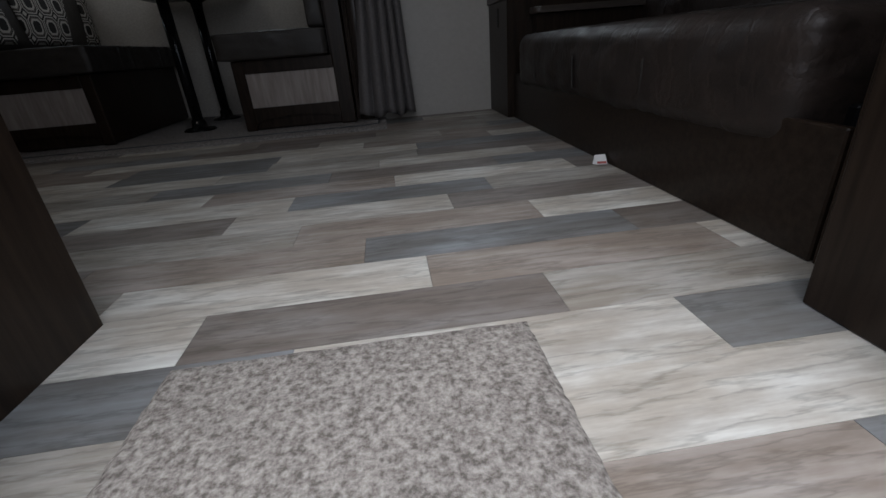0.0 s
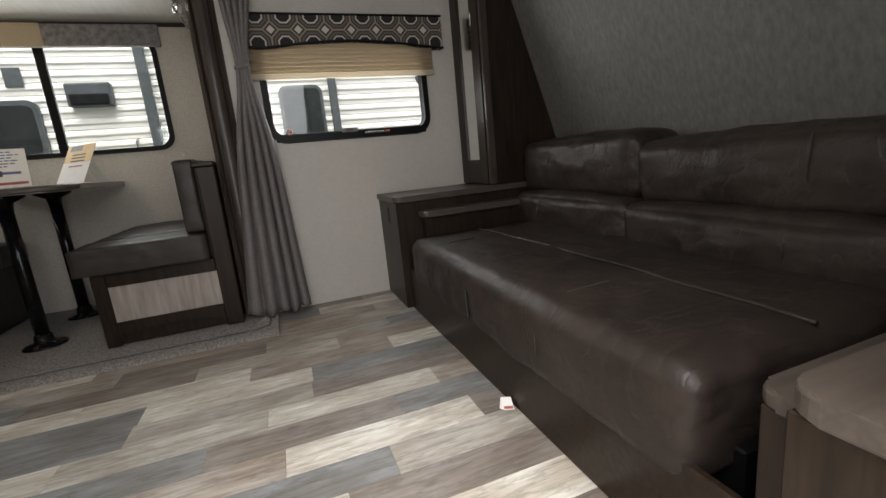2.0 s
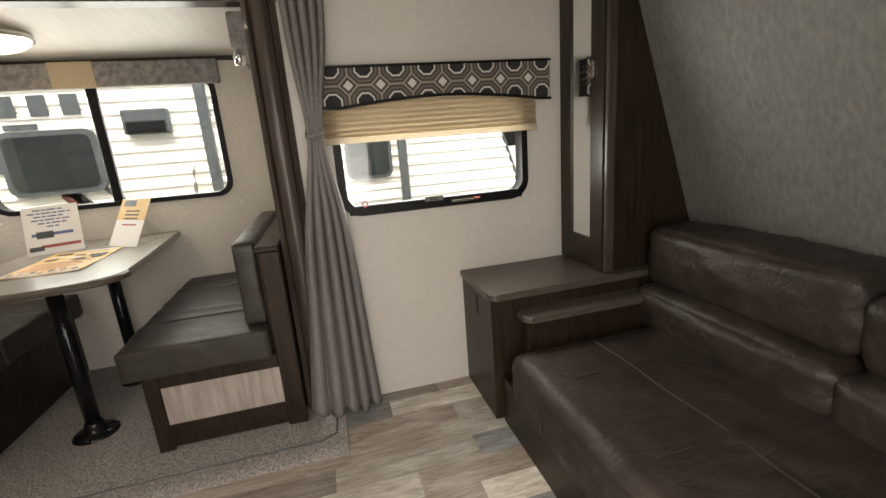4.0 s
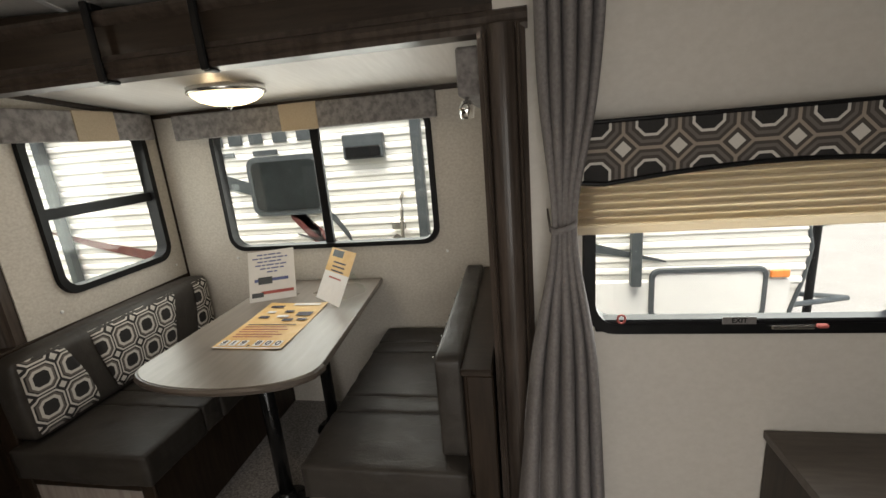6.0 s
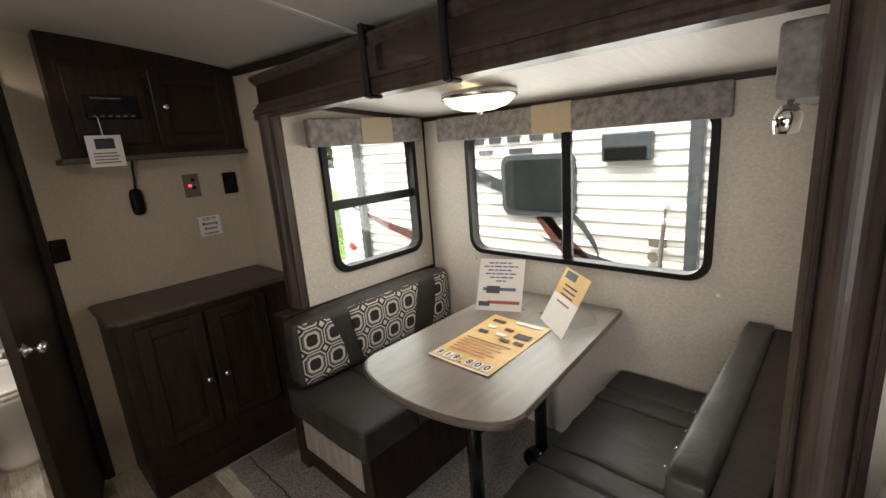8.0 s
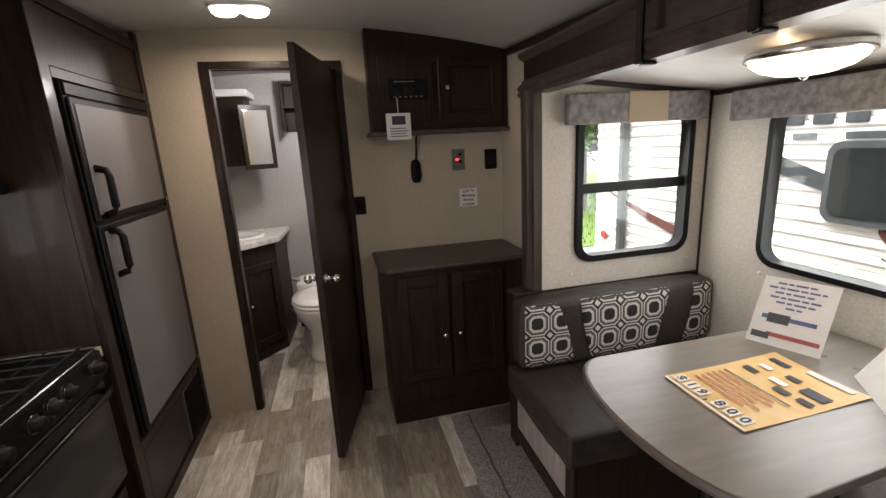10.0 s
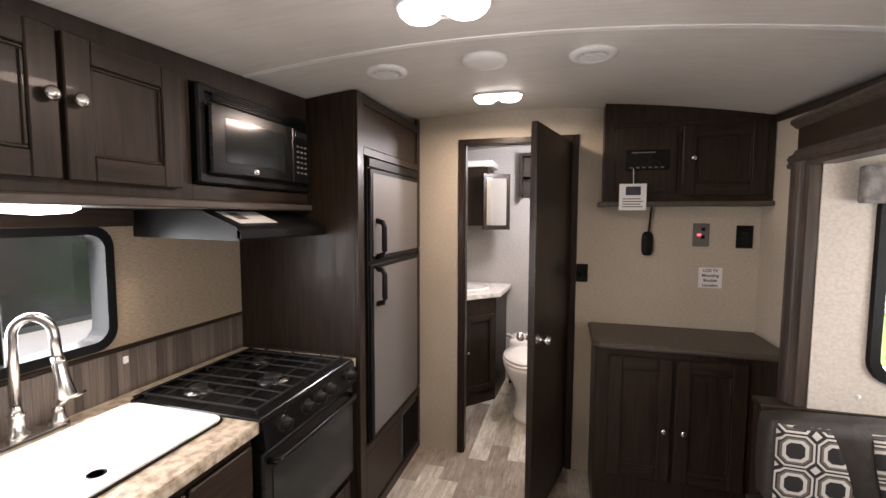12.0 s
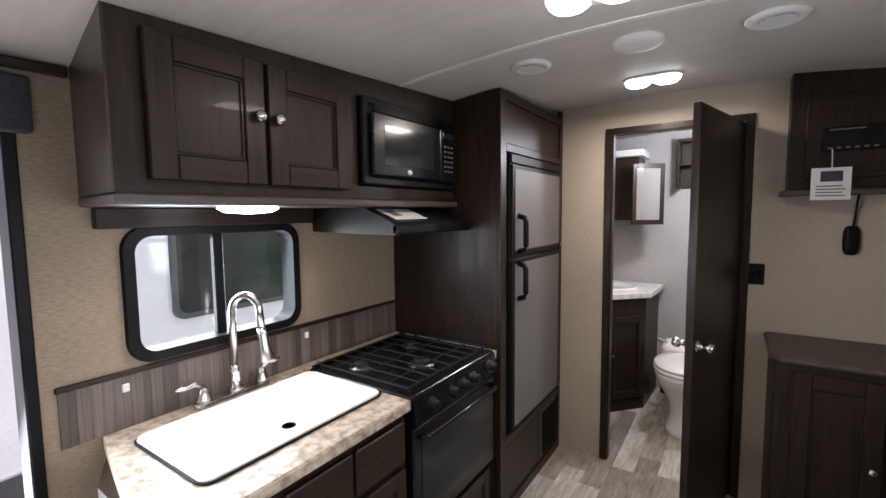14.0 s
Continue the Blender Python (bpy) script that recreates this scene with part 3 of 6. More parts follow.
moulded_post(2.489, 2.606, "dark glossy moulded wooden post at the slide opening")
moulded_post(0.655, 0.775, "dark wooden moulded post between alcove and dinette")
hd = thing("slide_header", (1.6, 2.30, 1.65), "dark wooden header board over the slide opening", "header", kind="structure")
part("board", box(0.63, 2.585, 2.285, 2.334, 1.655, 1.790, bev=0.004), WOOD_X, hd)
part("backing", box(0.63, 2.585, 2.3345, 2.419, 1.70, 1.792, bev=0.003), WOOD_X, hd)
part("moulding", slab(B(), [(2.334, 1.634), (2.264, 1.634), (2.258, 1.646), (2.266, 1.656), (2.258, 1.668), (2.266, 1.680), (2.276, 1.686), (2.2845, 1.702), (2.334, 1.702)], "X", 0.62, 2.612), WOOD_GLOSS, hd)
part("moulding", slab(B(), [(2.334, 1.812), (2.266, 1.812), (2.262, 1.800), (2.270, 1.790), (2.2845, 1.778), (2.334, 1.778)], "X", 0.62, 2.612), WOOD_GLOSS, hd)
for x in (1.43, 1.755):
    part("bracket", box(x - 0.012, x + 0.012, 2.244, 2.2575, 1.626, 1.835, bev=0.004), BLACK, hd, "black steel strap")
    part("hook", box(x - 0.012, x + 0.012, 2.2575, 2.300, 1.8125, 1.833, bev=0.003), BLACK, hd)
    part("hook", box(x - 0.012, x + 0.012, 2.2575, 2.300, 1.624, 1.6335, bev=0.003), BLACK, hd)

# carpet of the slide-out
cp = thing("carpet", (1.6, 2.5, 0), "grey flecked cut-pile carpet in the dinette slide", "carpet", kind="structure")
bm = B()
prev = None
for i in range(45):
    x = 0.43 + (2.64 - 0.43) * i / 44
    row = []
    for y, z in ((1.925 + 0.004 * math.sin(i * 1.7), 0.001), (1.935, 0.010), (1.99, 0.013), (2.4, 0.014), (3.118, 0.014)):
        row.append(bm.verts.new((x, y if not (y > 2.24 and (x < 0.78 or x > 2.45)) else min(y, 2.275), z + (0 if z < 0.005 else 0.0015 * noise.noise(Vector((x * 40, y * 40, 0)))))))
    if prev:
        for a in range(4):
            bm.faces.new((prev[a], prev[a + 1], row[a + 1], row[a]))
    prev = row
part("pile", bm, CARPET, cp, smooth=True)
part("seam", sweep(B(), [(0.45 + 0.05 * k, 2.02 + 0.004 * math.sin(k * 2.1), 0.0135) for k in range(43)] + [(2.60, 2.05, 0.0135), (2.605, 2.12, 0.0135), (2.60, 2.2, 0.0135)], 0.004, 6), SIDEGREY, cp)

def words(lines, size, m, mat_, parent, name="lettering", depth=0.0006, gap=1.25):
    """Flat raised words from the built-in font, centred, facing along the pose's z."""
    dg = bpy.context.evaluated_depsgraph_get()
    for i, s in enumerate(lines):
        cu = bpy.data.curves.new(name, "FONT")
        cu.offset = size * 0.018
        cu.body, cu.size, cu.extrude, cu.align_x, cu.align_y = s, size, depth, "CENTER", "CENTER"
        tmp = bpy.data.objects.new(name, cu)
        scene.collection.objects.link(tmp)
        bpy.context.view_layer.update()
        me = bpy.data.meshes.new_from_object(tmp.evaluated_get(bpy.context.evaluated_depsgraph_get()))
        bpy.data.objects.remove(tmp)
        me.transform(m @ Matrix.Translation((0, -i * size * gap, 0)))
        me.materials.clear()
        me.materials.append(mat_)
        ob = new(name, me)
        ob.parent = parent
        ob.matrix_parent_inverse = Matrix.Translation(parent.location).inverted()



# ---- windows ----
def window(n, axis, u0, u1, v0, v1, inner, outer, label, bars, width=0.034, r=0.085):
    """Black rounded frame on a wall, panes and dividing bars."""
    sgn = 1 if inner < outer else -1
    base = {"Y": ((u0 + u1) / 2, inner, v0), "X": (inner, (u0 + u1) / 2, v0)}[axis]
    t = thing("window_%d" % n, base, label, "window", kind="structure")
    part("window_frame", ring(B(), u0, u1, v0, v1, width, r, axis, outer, inner - sgn * 0.016), BLACK, t)
    mid = (inner + outer) / 2
    edges = [(u0 + width - 0.006, u1 - width + 0.006, v0 + width - 0.006, v1 - width + 0.006)]
    for kind, at, half in bars:
        bm = B()
        if kind == "u":
            bx(bm, *((at - half, at + half, mid - 0.012, mid + 0.012) if axis == "Y" else (mid - 0.012, mid + 0.012, at - half, at + half)), v0 + width - 0.01, v1 - width + 0.01, 0.003)
            e = edges.pop()
            edges += [(e[0], at, e[2], e[3]), (at, e[1], e[2], e[3])]
        else:
            bx(bm, *((u0 + width - 0.01, u1 - width + 0.01, mid - 0.012, mid + 0.012) if axis == "Y" else (mid - 0.012, mid + 0.012, u0 + width - 0.01, u1 - width + 0.01)), at - half, at + half, 0.003)
            e = edges.pop()
            edges += [(e[0], e[1], e[2], at), (e[0], e[1], at, e[3])]
        part("divider", bm, BLACK, t)
    for k, e in enumerate(edges):
        w = mid + 0.005 * k
        pane = part("pane", box(e[0], e[1], w - 0.0015, w + 0.0015, e[2], e[3], bev=0) if axis == "Y" else box(w - 0.0015, w + 0.0015, e[0], e[1], e[2], e[3], bev=0), GLASS, t)
        pane.visible_shadow = False
    return t


window(1, "Y", 1.075, 2.20, 0.90, 1.550, 3.12, 3.16, "black-framed sliding window above the dinette table", [("u", 1.625, 0.022)], 0.028)
window(2, "X", 2.450, 3.040, 0.90, 1.575, 0.78, 0.74, "black-framed two-part window over the bench", [("v", 1.232, 0.022)], 0.034)
w3 = window(3, "Y", 2.735, 3.570, 0.83, 1.385, 2.275, 2.325, "black-framed window with a half-lowered shade", [], 0.034)
part("sill_bar", box(2.77, 3.535, 2.262, 2.305, 0.840, 0.876, bev=0.004), BLACK, w3)
part("latch_bar", box(3.20, 3.30, 2.248, 2.262, 0.852, 0.862, bev=0.003), NICKEL, w3)
part("latch_tip", box(3.304, 3.33, 2.248, 2.262, 0.854, 0.864, bev=0.003), PRINTRED, w3)
ex = part("exit_label", box(3.085, 3.165, 2.2535, 2.2555, 0.866, 0.886, bev=0), FRIDGE, w3, "grey exit label")
words(["EXIT"], 0.018, Matrix.Translation((3.125, 2.2532, 0.876)) @ Euler((radians(90), 0, 0)).to_matrix().to_4x4(), BLACK, w3)
part("pull_ring", sweep(B(), [(2.835 + 0.010 * math.cos(a), 2.252, 0.884 + 0.012 * math.sin(a)) for a in (radians(30 * k) for k in range(13))], 0.003, 6), PRINTRED, w3)
window(4, "Y", 1.420, 2.042, 1.003, 1.428, 0.0, -0.06, "black-framed sliding window above the sink", [("u", 1.738, 0.017)], 0.036, 0.075)

# ---- window dressings ----
def straight_valance(axis, u0, u1, v0, v1, inner, depth, tan, label):
    sgn = -1 if axis == "Y" else 1
    base = {"Y": ((u0 + u1) / 2, inner, v0), "X": (inner, (u0 + u1) / 2, v0)}[axis]
    t = thing("window_valance", base, label, "valance")
    a, b = sorted((inner + sgn * 0.001, inner + sgn * depth))
    def blk(c0, c1, lo, hi, d0, d1, bev):
        return box(c0, c1, d0, d1, lo, hi, bev=bev, seg=2) if axis == "Y" else box(d0, d1, c0, c1, lo, hi, bev=bev, seg=2)
    part("padded_board", blk(u0, u1, v0, v1, a, b, 0.008), FELT, t)
    f = b if sgn > 0 else a
    p0, p1 = sorted((f + sgn * 0.004, f - sgn * 0.004))
    part("band", blk(tan[0], tan[1], v0 - 0.002, v1 + 0.002, p0, p1, 0.003), TANCLOTH, t, "tan fabric band")
    return t


straight_valance("Y", 0.93, 2.235, 1.485, 1.602, 3.103, 0.038, (1.50, 1.685), "grey fabric valance with tan band over the dinette window")
straight_valance("X", 2.385, 3.06, 1.502, 1.622, 0.797, 0.038, (2.66, 2.85), "grey fabric valance with tan band over the side window")
ev = thing("window_valance", (2.43, 2.7, 1.48), "grey fabric valance on the end wall of the slide", "valance")
part("padded_board", box(2.425, 2.4885, 2.33, 3.05, 1.498, 1.622, bev=0.008, seg=2), FELT, ev)
part("band", box(2.4205, 2.4245, 2.62, 2.80, 1.496, 1.624, bev=0.001), TANCLOTH, ev, "tan fabric band")
rl = thing("reading_lamp", (2.445, 2.35, 1.45), "small chrome swivel lamp beside the slide post", "lamp")
part("head", lathe(B(), (2.445, 2.350, 1.470), [(0.001, -0.03), (0.018, -0.028), (0.022, 0.0), (0.012, 0.018), (0.001, 0.02)], 14), CHROME, rl, smooth=True)
part("stem", rod(B(), (2.445, 2.350, 1.482), (2.448, 2.36, 1.499), 0.006), CHROME, rl)

fv = thing("window_valance", (3.19, 2.27, 1.25), "octagon-patterned fabric valance over the sofa window", "valance")
outline = [(2.715, 1.402), (3.655, 1.402), (3.655, 1.250), (3.60, 1.253)]
for k in range(13):
    s = k / 12
    outline.append((3.58 - 0.80 * s, 1.256 + 0.030 * math.sin(math.pi * s)))
outline.append((2.715, 1.262))
part("padded_board", slab(B(), outline, "Y", 2.214, 2.274, 0.006), OCT_VAL, fv)
part("piping", sweep(B(), [(u, 2.212, v) for u, v in outline[2:]], 0.006, 8), BLACK, fv)
part("piping", sweep(B(), [(2.715, 2.212, 1.402), (3.655, 2.212, 1.402)], 0.005, 8), BLACK, fv)

sh = thing("pleated_shade", (3.15, 2.25, 1.13), "half-lowered tan pleated window shade", "blind")
bm = B()
prev = None
for k in range(23):
    z = 1.36 - 0.0098 * k
    y = 2.262 - (0.030 if k % 2 else 0.006)
    row = [bm.verts.new((x, y + dy, z)) for x, dy in ((2.70, 0), (3.598, 0))]
    if prev:
        bm.faces.new((prev[0], prev[1], row[1], row[0]))
    prev = row
me = mesh_of("pleats", bm, SHADE)
pl = new("pleats", me)
pl.parent, pl.matrix_parent_inverse = sh, Matrix.Translation(sh.location).inverted()
sol = pl.modifiers.new("thick", "SOLIDIFY")
sol.thickness = 0.002
part("bottom_rail", box(2.695, 3.60, 2.228, 2.264, 1.126, 1.149, bev=0.004), SHADE, sh)

# curtain, gathered by a tie
def curtain():
    t = thing("curtain", (2.68, 2.2, 0.02), "long grey curtain gathered by a tie-back", "curtain")
    bm = B()
    prev = None
    nz, nu = 60, 90
    for i in range(nz + 1):
        s = i / nz
        z = 1.90 - 1.860 * s
        tie = math.exp(-((z - 1.165) / 0.24) ** 2)
        lo = 2.618 + 0.036 * tie + (0.0 if z > 1.165 else -0.112 * ((1.165 - z) / 1.125) ** 1.1)
        hi = 2.752 - 0.048 * tie + (0.03 * (z - 1.165) if z > 1.165 else 0.052 * ((1.165 - z) / 1.125) ** 1.3)
        amp = 0.022 * (1 - 0.55 * tie)
        row = []
        for j in range(nu + 1):
            u = j / nu
            ph = u * 2 * math.pi * 5.2 + 1.3 * math.sin(2.3 * s + 5 * u) + 0.9 * noise.noise(Vector((u * 2, s * 2.5, 1)))
            x = lo + (hi - lo) * u + 0.006 * math.cos(ph)
            y = 2.160 + amp * math.sin(ph) - (0.030 * (1 - tie)) * math.sin(math.pi * u) * (1 if z < 1.165 else 0.4) + 0.010 * noise.noise(Vector((u * 5, s * 7, 3))) + 0.004 * noise.noise(Vector((u * 13, s * 16, 8)))
            row.append(bm.verts.new((x, y, z + (0.010 * math.sin(ph * 0.5) if i == nz else 0))))
        if prev:
            for j in range(nu):
                bm.faces.new((prev[j], prev[j + 1], row[j + 1], row[j]))
        prev = row
    cl = part("cloth", bm, CURTAIN, t, smooth=True)
    cl.modifiers.new("thick", "SOLIDIFY").thickness = 0.0025
    bm = B()
    band = [(2.646, 2.262), (2.645, 2.160), (2.654, 2.138), (2.678, 2.130), (2.702, 2.138), (2.711, 2.160), (2.714, 2.262)]
    lo_, hi_ = ([bm.verts.new((x, y + 0.002 * math.sin(9 * x * k), z + 0.25 * (y - 2.13) - 0.30 * (2.68 - x))) for k, (x, y) in enumerate(band)] for z in (1.158, 1.172))
    for k in range(6):
        bm.faces.new((lo_[k], lo_[k + 1], hi_[k + 1], hi_[k]))
    tie_ = part("tie_back", bm, CURTAIN, t, smooth=True)
    tie_.modifiers.new("thick", "SOLIDIFY").thickness = 0.004
    return t


curtain()

# ---- cabinet fronts ----
def knob(parent, p, way, r=0.014):
    """A round knob on its stem, standing out along the way."""
    w = Vector(way)
    ax = "XYZ"[max(range(3), key=lambda i: abs(w[i]))]
    s = 1 if sum(w) > 0 else -1
    return part("knob", lathe(B(), p, [(0.004, 0), (0.005, 0.010 * s), (r, 0.014 * s), (r * 1.05, 0.019 * s), (r * 0.7, 0.025 * s), (0.001, 0.027 * s)], 16, ax), NICKEL, parent, "brushed nickel knob", smooth=True)


def panel_door(parent, axis, u0, u1, v0, v1, w, out, stile=0.055, name="door"):
    """A framed door with a sunk panel; out is the way it faces."""
    def blk(bm, a0, a1, b0, b1, d0, d1, bev):
        d0, d1 = sorted((d0, d1))
        return bx(bm, a0, a1, d0, d1, b0, b1, bev) if axis == "Y" else bx(bm, d0, d1, a0, a1, b0, b1, bev)
    t = 0.018 * out
    d = part(name, blk(B(), u0 + stile - 0.006, u1 - stile + 0.006, v0 + stile - 0.006, v1 - stile + 0.006, w + 0.001 * out, w + 0.007 * out, 0), WOOD, parent)
    for a in (u0, u1 - stile):
        part("stile", blk(B(), a, a + stile, v0, v1, w, w + t, 0.003), WOOD, d)
    for c in (v0, v1 - stile):
        part("rail", blk(B(), u0 + stile, u1 - stile, c, c + stile, w, w + t * 0.98, 0.003), WOOD_X if axis == "Y" else WOOD_Y, d)
    lo, hi, e = stile, stile + 0.008, 0.009
    for a0, a1, b0, b1 in ((u0 + lo, u1 - lo, v0 + lo, v0 + hi), (u0 + lo, u1 - lo, v1 - hi, v1 - lo), (u0 + lo, u0 + hi, v0 + lo + e, v1 - lo - e), (u1 - hi, u1 - lo, v0 + lo + e, v1 - lo - e)):
        part("bead", blk(B(), a0, a1, b0, b1, w + 0.0072 * out, w + 0.012 * out, 0.002), WOOD, d)
    return d


def sub(name, bm, material, parent, label="", smooth=False):
    ob = part(name, bm, material, parent, label, smooth)
    return ob

# ---- dinette ----
def bench(x0, x1, back, label, high=0.775):
    """Bench box on the carpet with seat cushions and a padded back; back is -1 or 1, the side of the back along x."""
    t = thing("dinette_bench", ((x0 + x1) / 2, 2.6, 0.014), label, "bench", "benches of the dinette")
    # end frame facing the aisle
    bm = B()
    y0, y1 = 2.168, 2.186
    xs0, xs1 = (x0, x1 - 0.01) if back < 0 else (x0 + 0.01, x1)
    bk0, bk1 = (xs0, xs0 + 0.075) if back < 0 else (xs1 - 0.075, xs1)
    fr0, fr1 = (xs1 - 0.055, xs1) if back < 0 else (xs0, xs0 + 0.055)
    bx(bm, bk0, bk1, y0, y1, 0.016, high, 0.004)
    bx(bm, fr0, fr1, y0, y1, 0.016, 0.345, 0.004)
    m0, m1 = min(bk1, fr1), max(bk0, fr0)
    bx(bm, m0, m1, y0 + 0.001, y1, 0.285, 0.345, 0.003)
    slab(bm, [(m0, 0.125), (m0, 0.045), (m0 + 0.03, 0.062)] + [(m0 + 0.03 + (m1 - m0 - 0.06) * k / 8, 0.062 + 0.018 * math.sin(math.pi * k / 8)) for k in range(1, 8)] + [(m1 - 0.03, 0.062), (m1, 0.045), (m1, 0.125)], "Y", y0 + 0.001, y1)
    part("end_frame", bm, WOOD, t)
    part("end_panel", box(m0 - 0.004, m1 + 0.004, 2.176, 2.184, 0.12, 0.29, bev=0), PALEWOOD, t, "pale plank-look inset panel")
    # box under the seat
    bm = B()
    bx(bm, xs0 + 0.01, xs1 - 0.008, 2.187, 3.112, 0.02, 0.345, 0.003)
    part("base_box", bm, WOOD, t)
    bw0, bw1 = (x0 + 0.005, x0 + 0.085) if back < 0 else (x1 - 0.085, x1 - 0.005)
    part("back_board", box(bw0, bw1, 2.186, 3.112, 0.346, high, bev=0.004), WOOD, t)
    part("cap", box(bw0 - 0.004, bw1 + 0.004, 2.160, 3.113, high + 0.001, high + 0.022, bev=0.004), WOOD_X, t)
    s0, s1 = (bw1 + 0.002, x1 + 0.035) if back < 0 else (x0 - 0.035, bw0 - 0.002)
    cuts = [2.125, 2.405, 2.504, 2.848, 2.946, 3.108]
    for i, (a, b) in enumerate(zip(cuts, cuts[1:])):
        part("seat_cushion", cushion(B(), s0, s1, a + 0.001, b - 0.001, 0.348, 0.465, 0.008, 0.006, 0.006, 18, x0 * 7 + i), VINYL, t, smooth=True)
    return t, (bw0, bw1)


bl, (q0, q1) = bench(0.70, 1.30, -1, "dark wooden dinette bench with patterned back cushion")
bc = thing("back_cushion", (q1 + 0.05, 2.63, 0.48), "charcoal back cushion with octagon-patterned fabric patches", "cushion")
part("vinyl_cover", cushion(B(), q1 + 0.002, q1 + 0.115, 2.15, 3.105, 0.482, 0.792, 0.028, 0.012, 0.002, 14, 3.0), VINYL, bc, smooth=True)
def patch(y0, y1, lean0, lean1, label):
    """A fabric patch with bowed sides, laid on the front of the cushion."""
    bm = B()
    rows = []
    for i in range(13):
        v = i / 12
        z = 0.500 + 0.278 * v
        a, b = y0 + lean0 * math.sin(math.pi * v * 0.5) , y1 + lean1 * (v ** 1.6)
        rows.append([])
        for j in range(15):
            y = a + (b - a) * j / 14
            qy, qz = (y - 2.63) / 0.48, (z - 0.637) / 0.155
            x = q1 + 0.1205 + 0.012 * max(0, 1 - qy * qy) * max(0, 1 - qz * qz) - 0.024 * max(0, abs(qz) - 0.84) / 0.16 - 0.03 * max(0, abs(qy) - 0.95) / 0.05
            rows[-1].append(bm.verts.new((x, y, z)))
    for q, s in zip(rows, rows[1:]):
        for j in range(14):
            bm.faces.new((q[j], q[j + 1], s[j + 1], s[j]))
    ob = part("fabric_patch", bm, OCT_BENCH, bc, label, smooth=True)
    ob.modifiers.new("thick", "SOLIDIFY").thickness = 0.004
patch(2.165, 2.385, 0.0, -0.075, "octagon-patterned fabric patch")
patch(2.475, 2.800, -0.055, 0.065, "octagon-patterned fabric patch")
patch(2.945, 3.095, 0.045, 0.0, "octagon-patterned fabric patch")

br, (q0, q1) = bench(1.92, 2.487, 1, "dark wooden dinette bench with charcoal cushions", 0.757)
bc2 = thing("back_cushion", (q0 - 0.05, 2.63, 0.48), "charcoal back cushion with buttoned edge on the bench", "cushion")
part("vinyl_cover", cushion(B(), q0 - 0.085, q0 - 0.002, 2.19, 3.105, 0.468, 0.796, 0.014, 0.005, 0.004, 20, 5.0), VINYL, bc2, smooth=True)
for k in range(12):
    part("stud", lathe(B(), (q0 - 0.088, 2.22 + 0.078 * k, 0.784 - 0.004 * (k % 3)), [(0.001, -0.003), (0.0036, 0), (0.001, 0.003)], 8), NICKEL, bc2)

tb = thing("dinette_table", (1.62, 2.6, 0.014), "grey wood-laminate dinette table with rounded end", "table")
ol = [(1.30, 3.105), (1.885, 3.105), (1.945, 2.26)]
for k in range(19):
    a = math.pi * k / 18
    ol.append((1.625 + 0.315 * math.cos(a), 2.235 - 0.125 * math.sin(a)))
ol.append((1.305, 2.26))
part("tabletop", slab(B(), ol, "Z", 0.712, 0.740, 0.004), TABLEWOOD, tb)
part("edge_band", sweep(B(), [(u, v, 0.726) for u, v in ol[2:]], 0.0125, 8), TOPWOOD, tb)
for y in (2.43, 2.90):
    lg = part("leg", rod(B(), (1.605, y, 0.03), (1.605, y, 0.71), 0.028, seg=24), GLOSSBLACK, tb, "black steel tube leg", smooth=True)
    sub("base_flange", lathe(B(), (1.605, y, 0.012), [(0.085, 0.0), (0.085, 0.006), (0.075, 0.014), (0.04, 0.020), (0.034, 0.055), (0.029, 0.06)], 28), GLOSSBLACK, lg, smooth=True)
    sub("top_flange", lathe(B(), (1.605, y, 0.65), [(0.030, 0.0), (0.034, 0.03), (0.08, 0.052), (0.08, 0.0615)], 24), GLOSSBLACK, lg, smooth=True)

# papers on the table
def sheet_on(corner, du, dv, name, label, mat_, lift=0.001, sag=0.004):
    """A thin sheet from a corner along two edges, a little curled."""
    t = thing(name, corner, label, "paper")
    c, du, dv = Vector(corner), Vector(du), Vector(dv)
    n = du.cross(dv).normalized()
    bm = B()
    rows = []
    for i in range(11):
        rows.append([bm.verts.new(c + du * (i / 10) + dv * (j / 10) + n * (lift + sag * (abs(i / 5 - 1) ** 3) * (abs(j / 5 - 1)))) for j in range(11)])
    for q, s in zip(rows, rows[1:]):
        for j in range(10):
            bm.faces.new((q[j], q[j + 1], s[j + 1], s[j]))
    ob = part("sheet", bm, mat_, t)
    ob.modifiers.new("thick", "SOLIDIFY").thickness = 0.0006
    return t, c, du, dv, n


def print_bar(t, c, du, dv, n, a0, a1, b0, b1, mat_, lift=0.0045, name="print"):
    bm = B()
    vs = [bm.verts.new(c + du * a + dv * b + n * lift) for a, b in ((a0, b0), (a1, b0), (a1, b1), (a0, b1))]
    lo = [bm.verts.new(v.co - n * 0.0006) for v in vs]
    bm.faces.new(vs)
    bm.faces.new(lo[::-1])
    for k in range(4):
        bm.faces.new((vs[k], vs[(k + 1) % 4], lo[(k + 1) % 4], lo[k]))
    return part(name, bm, mat_, t)


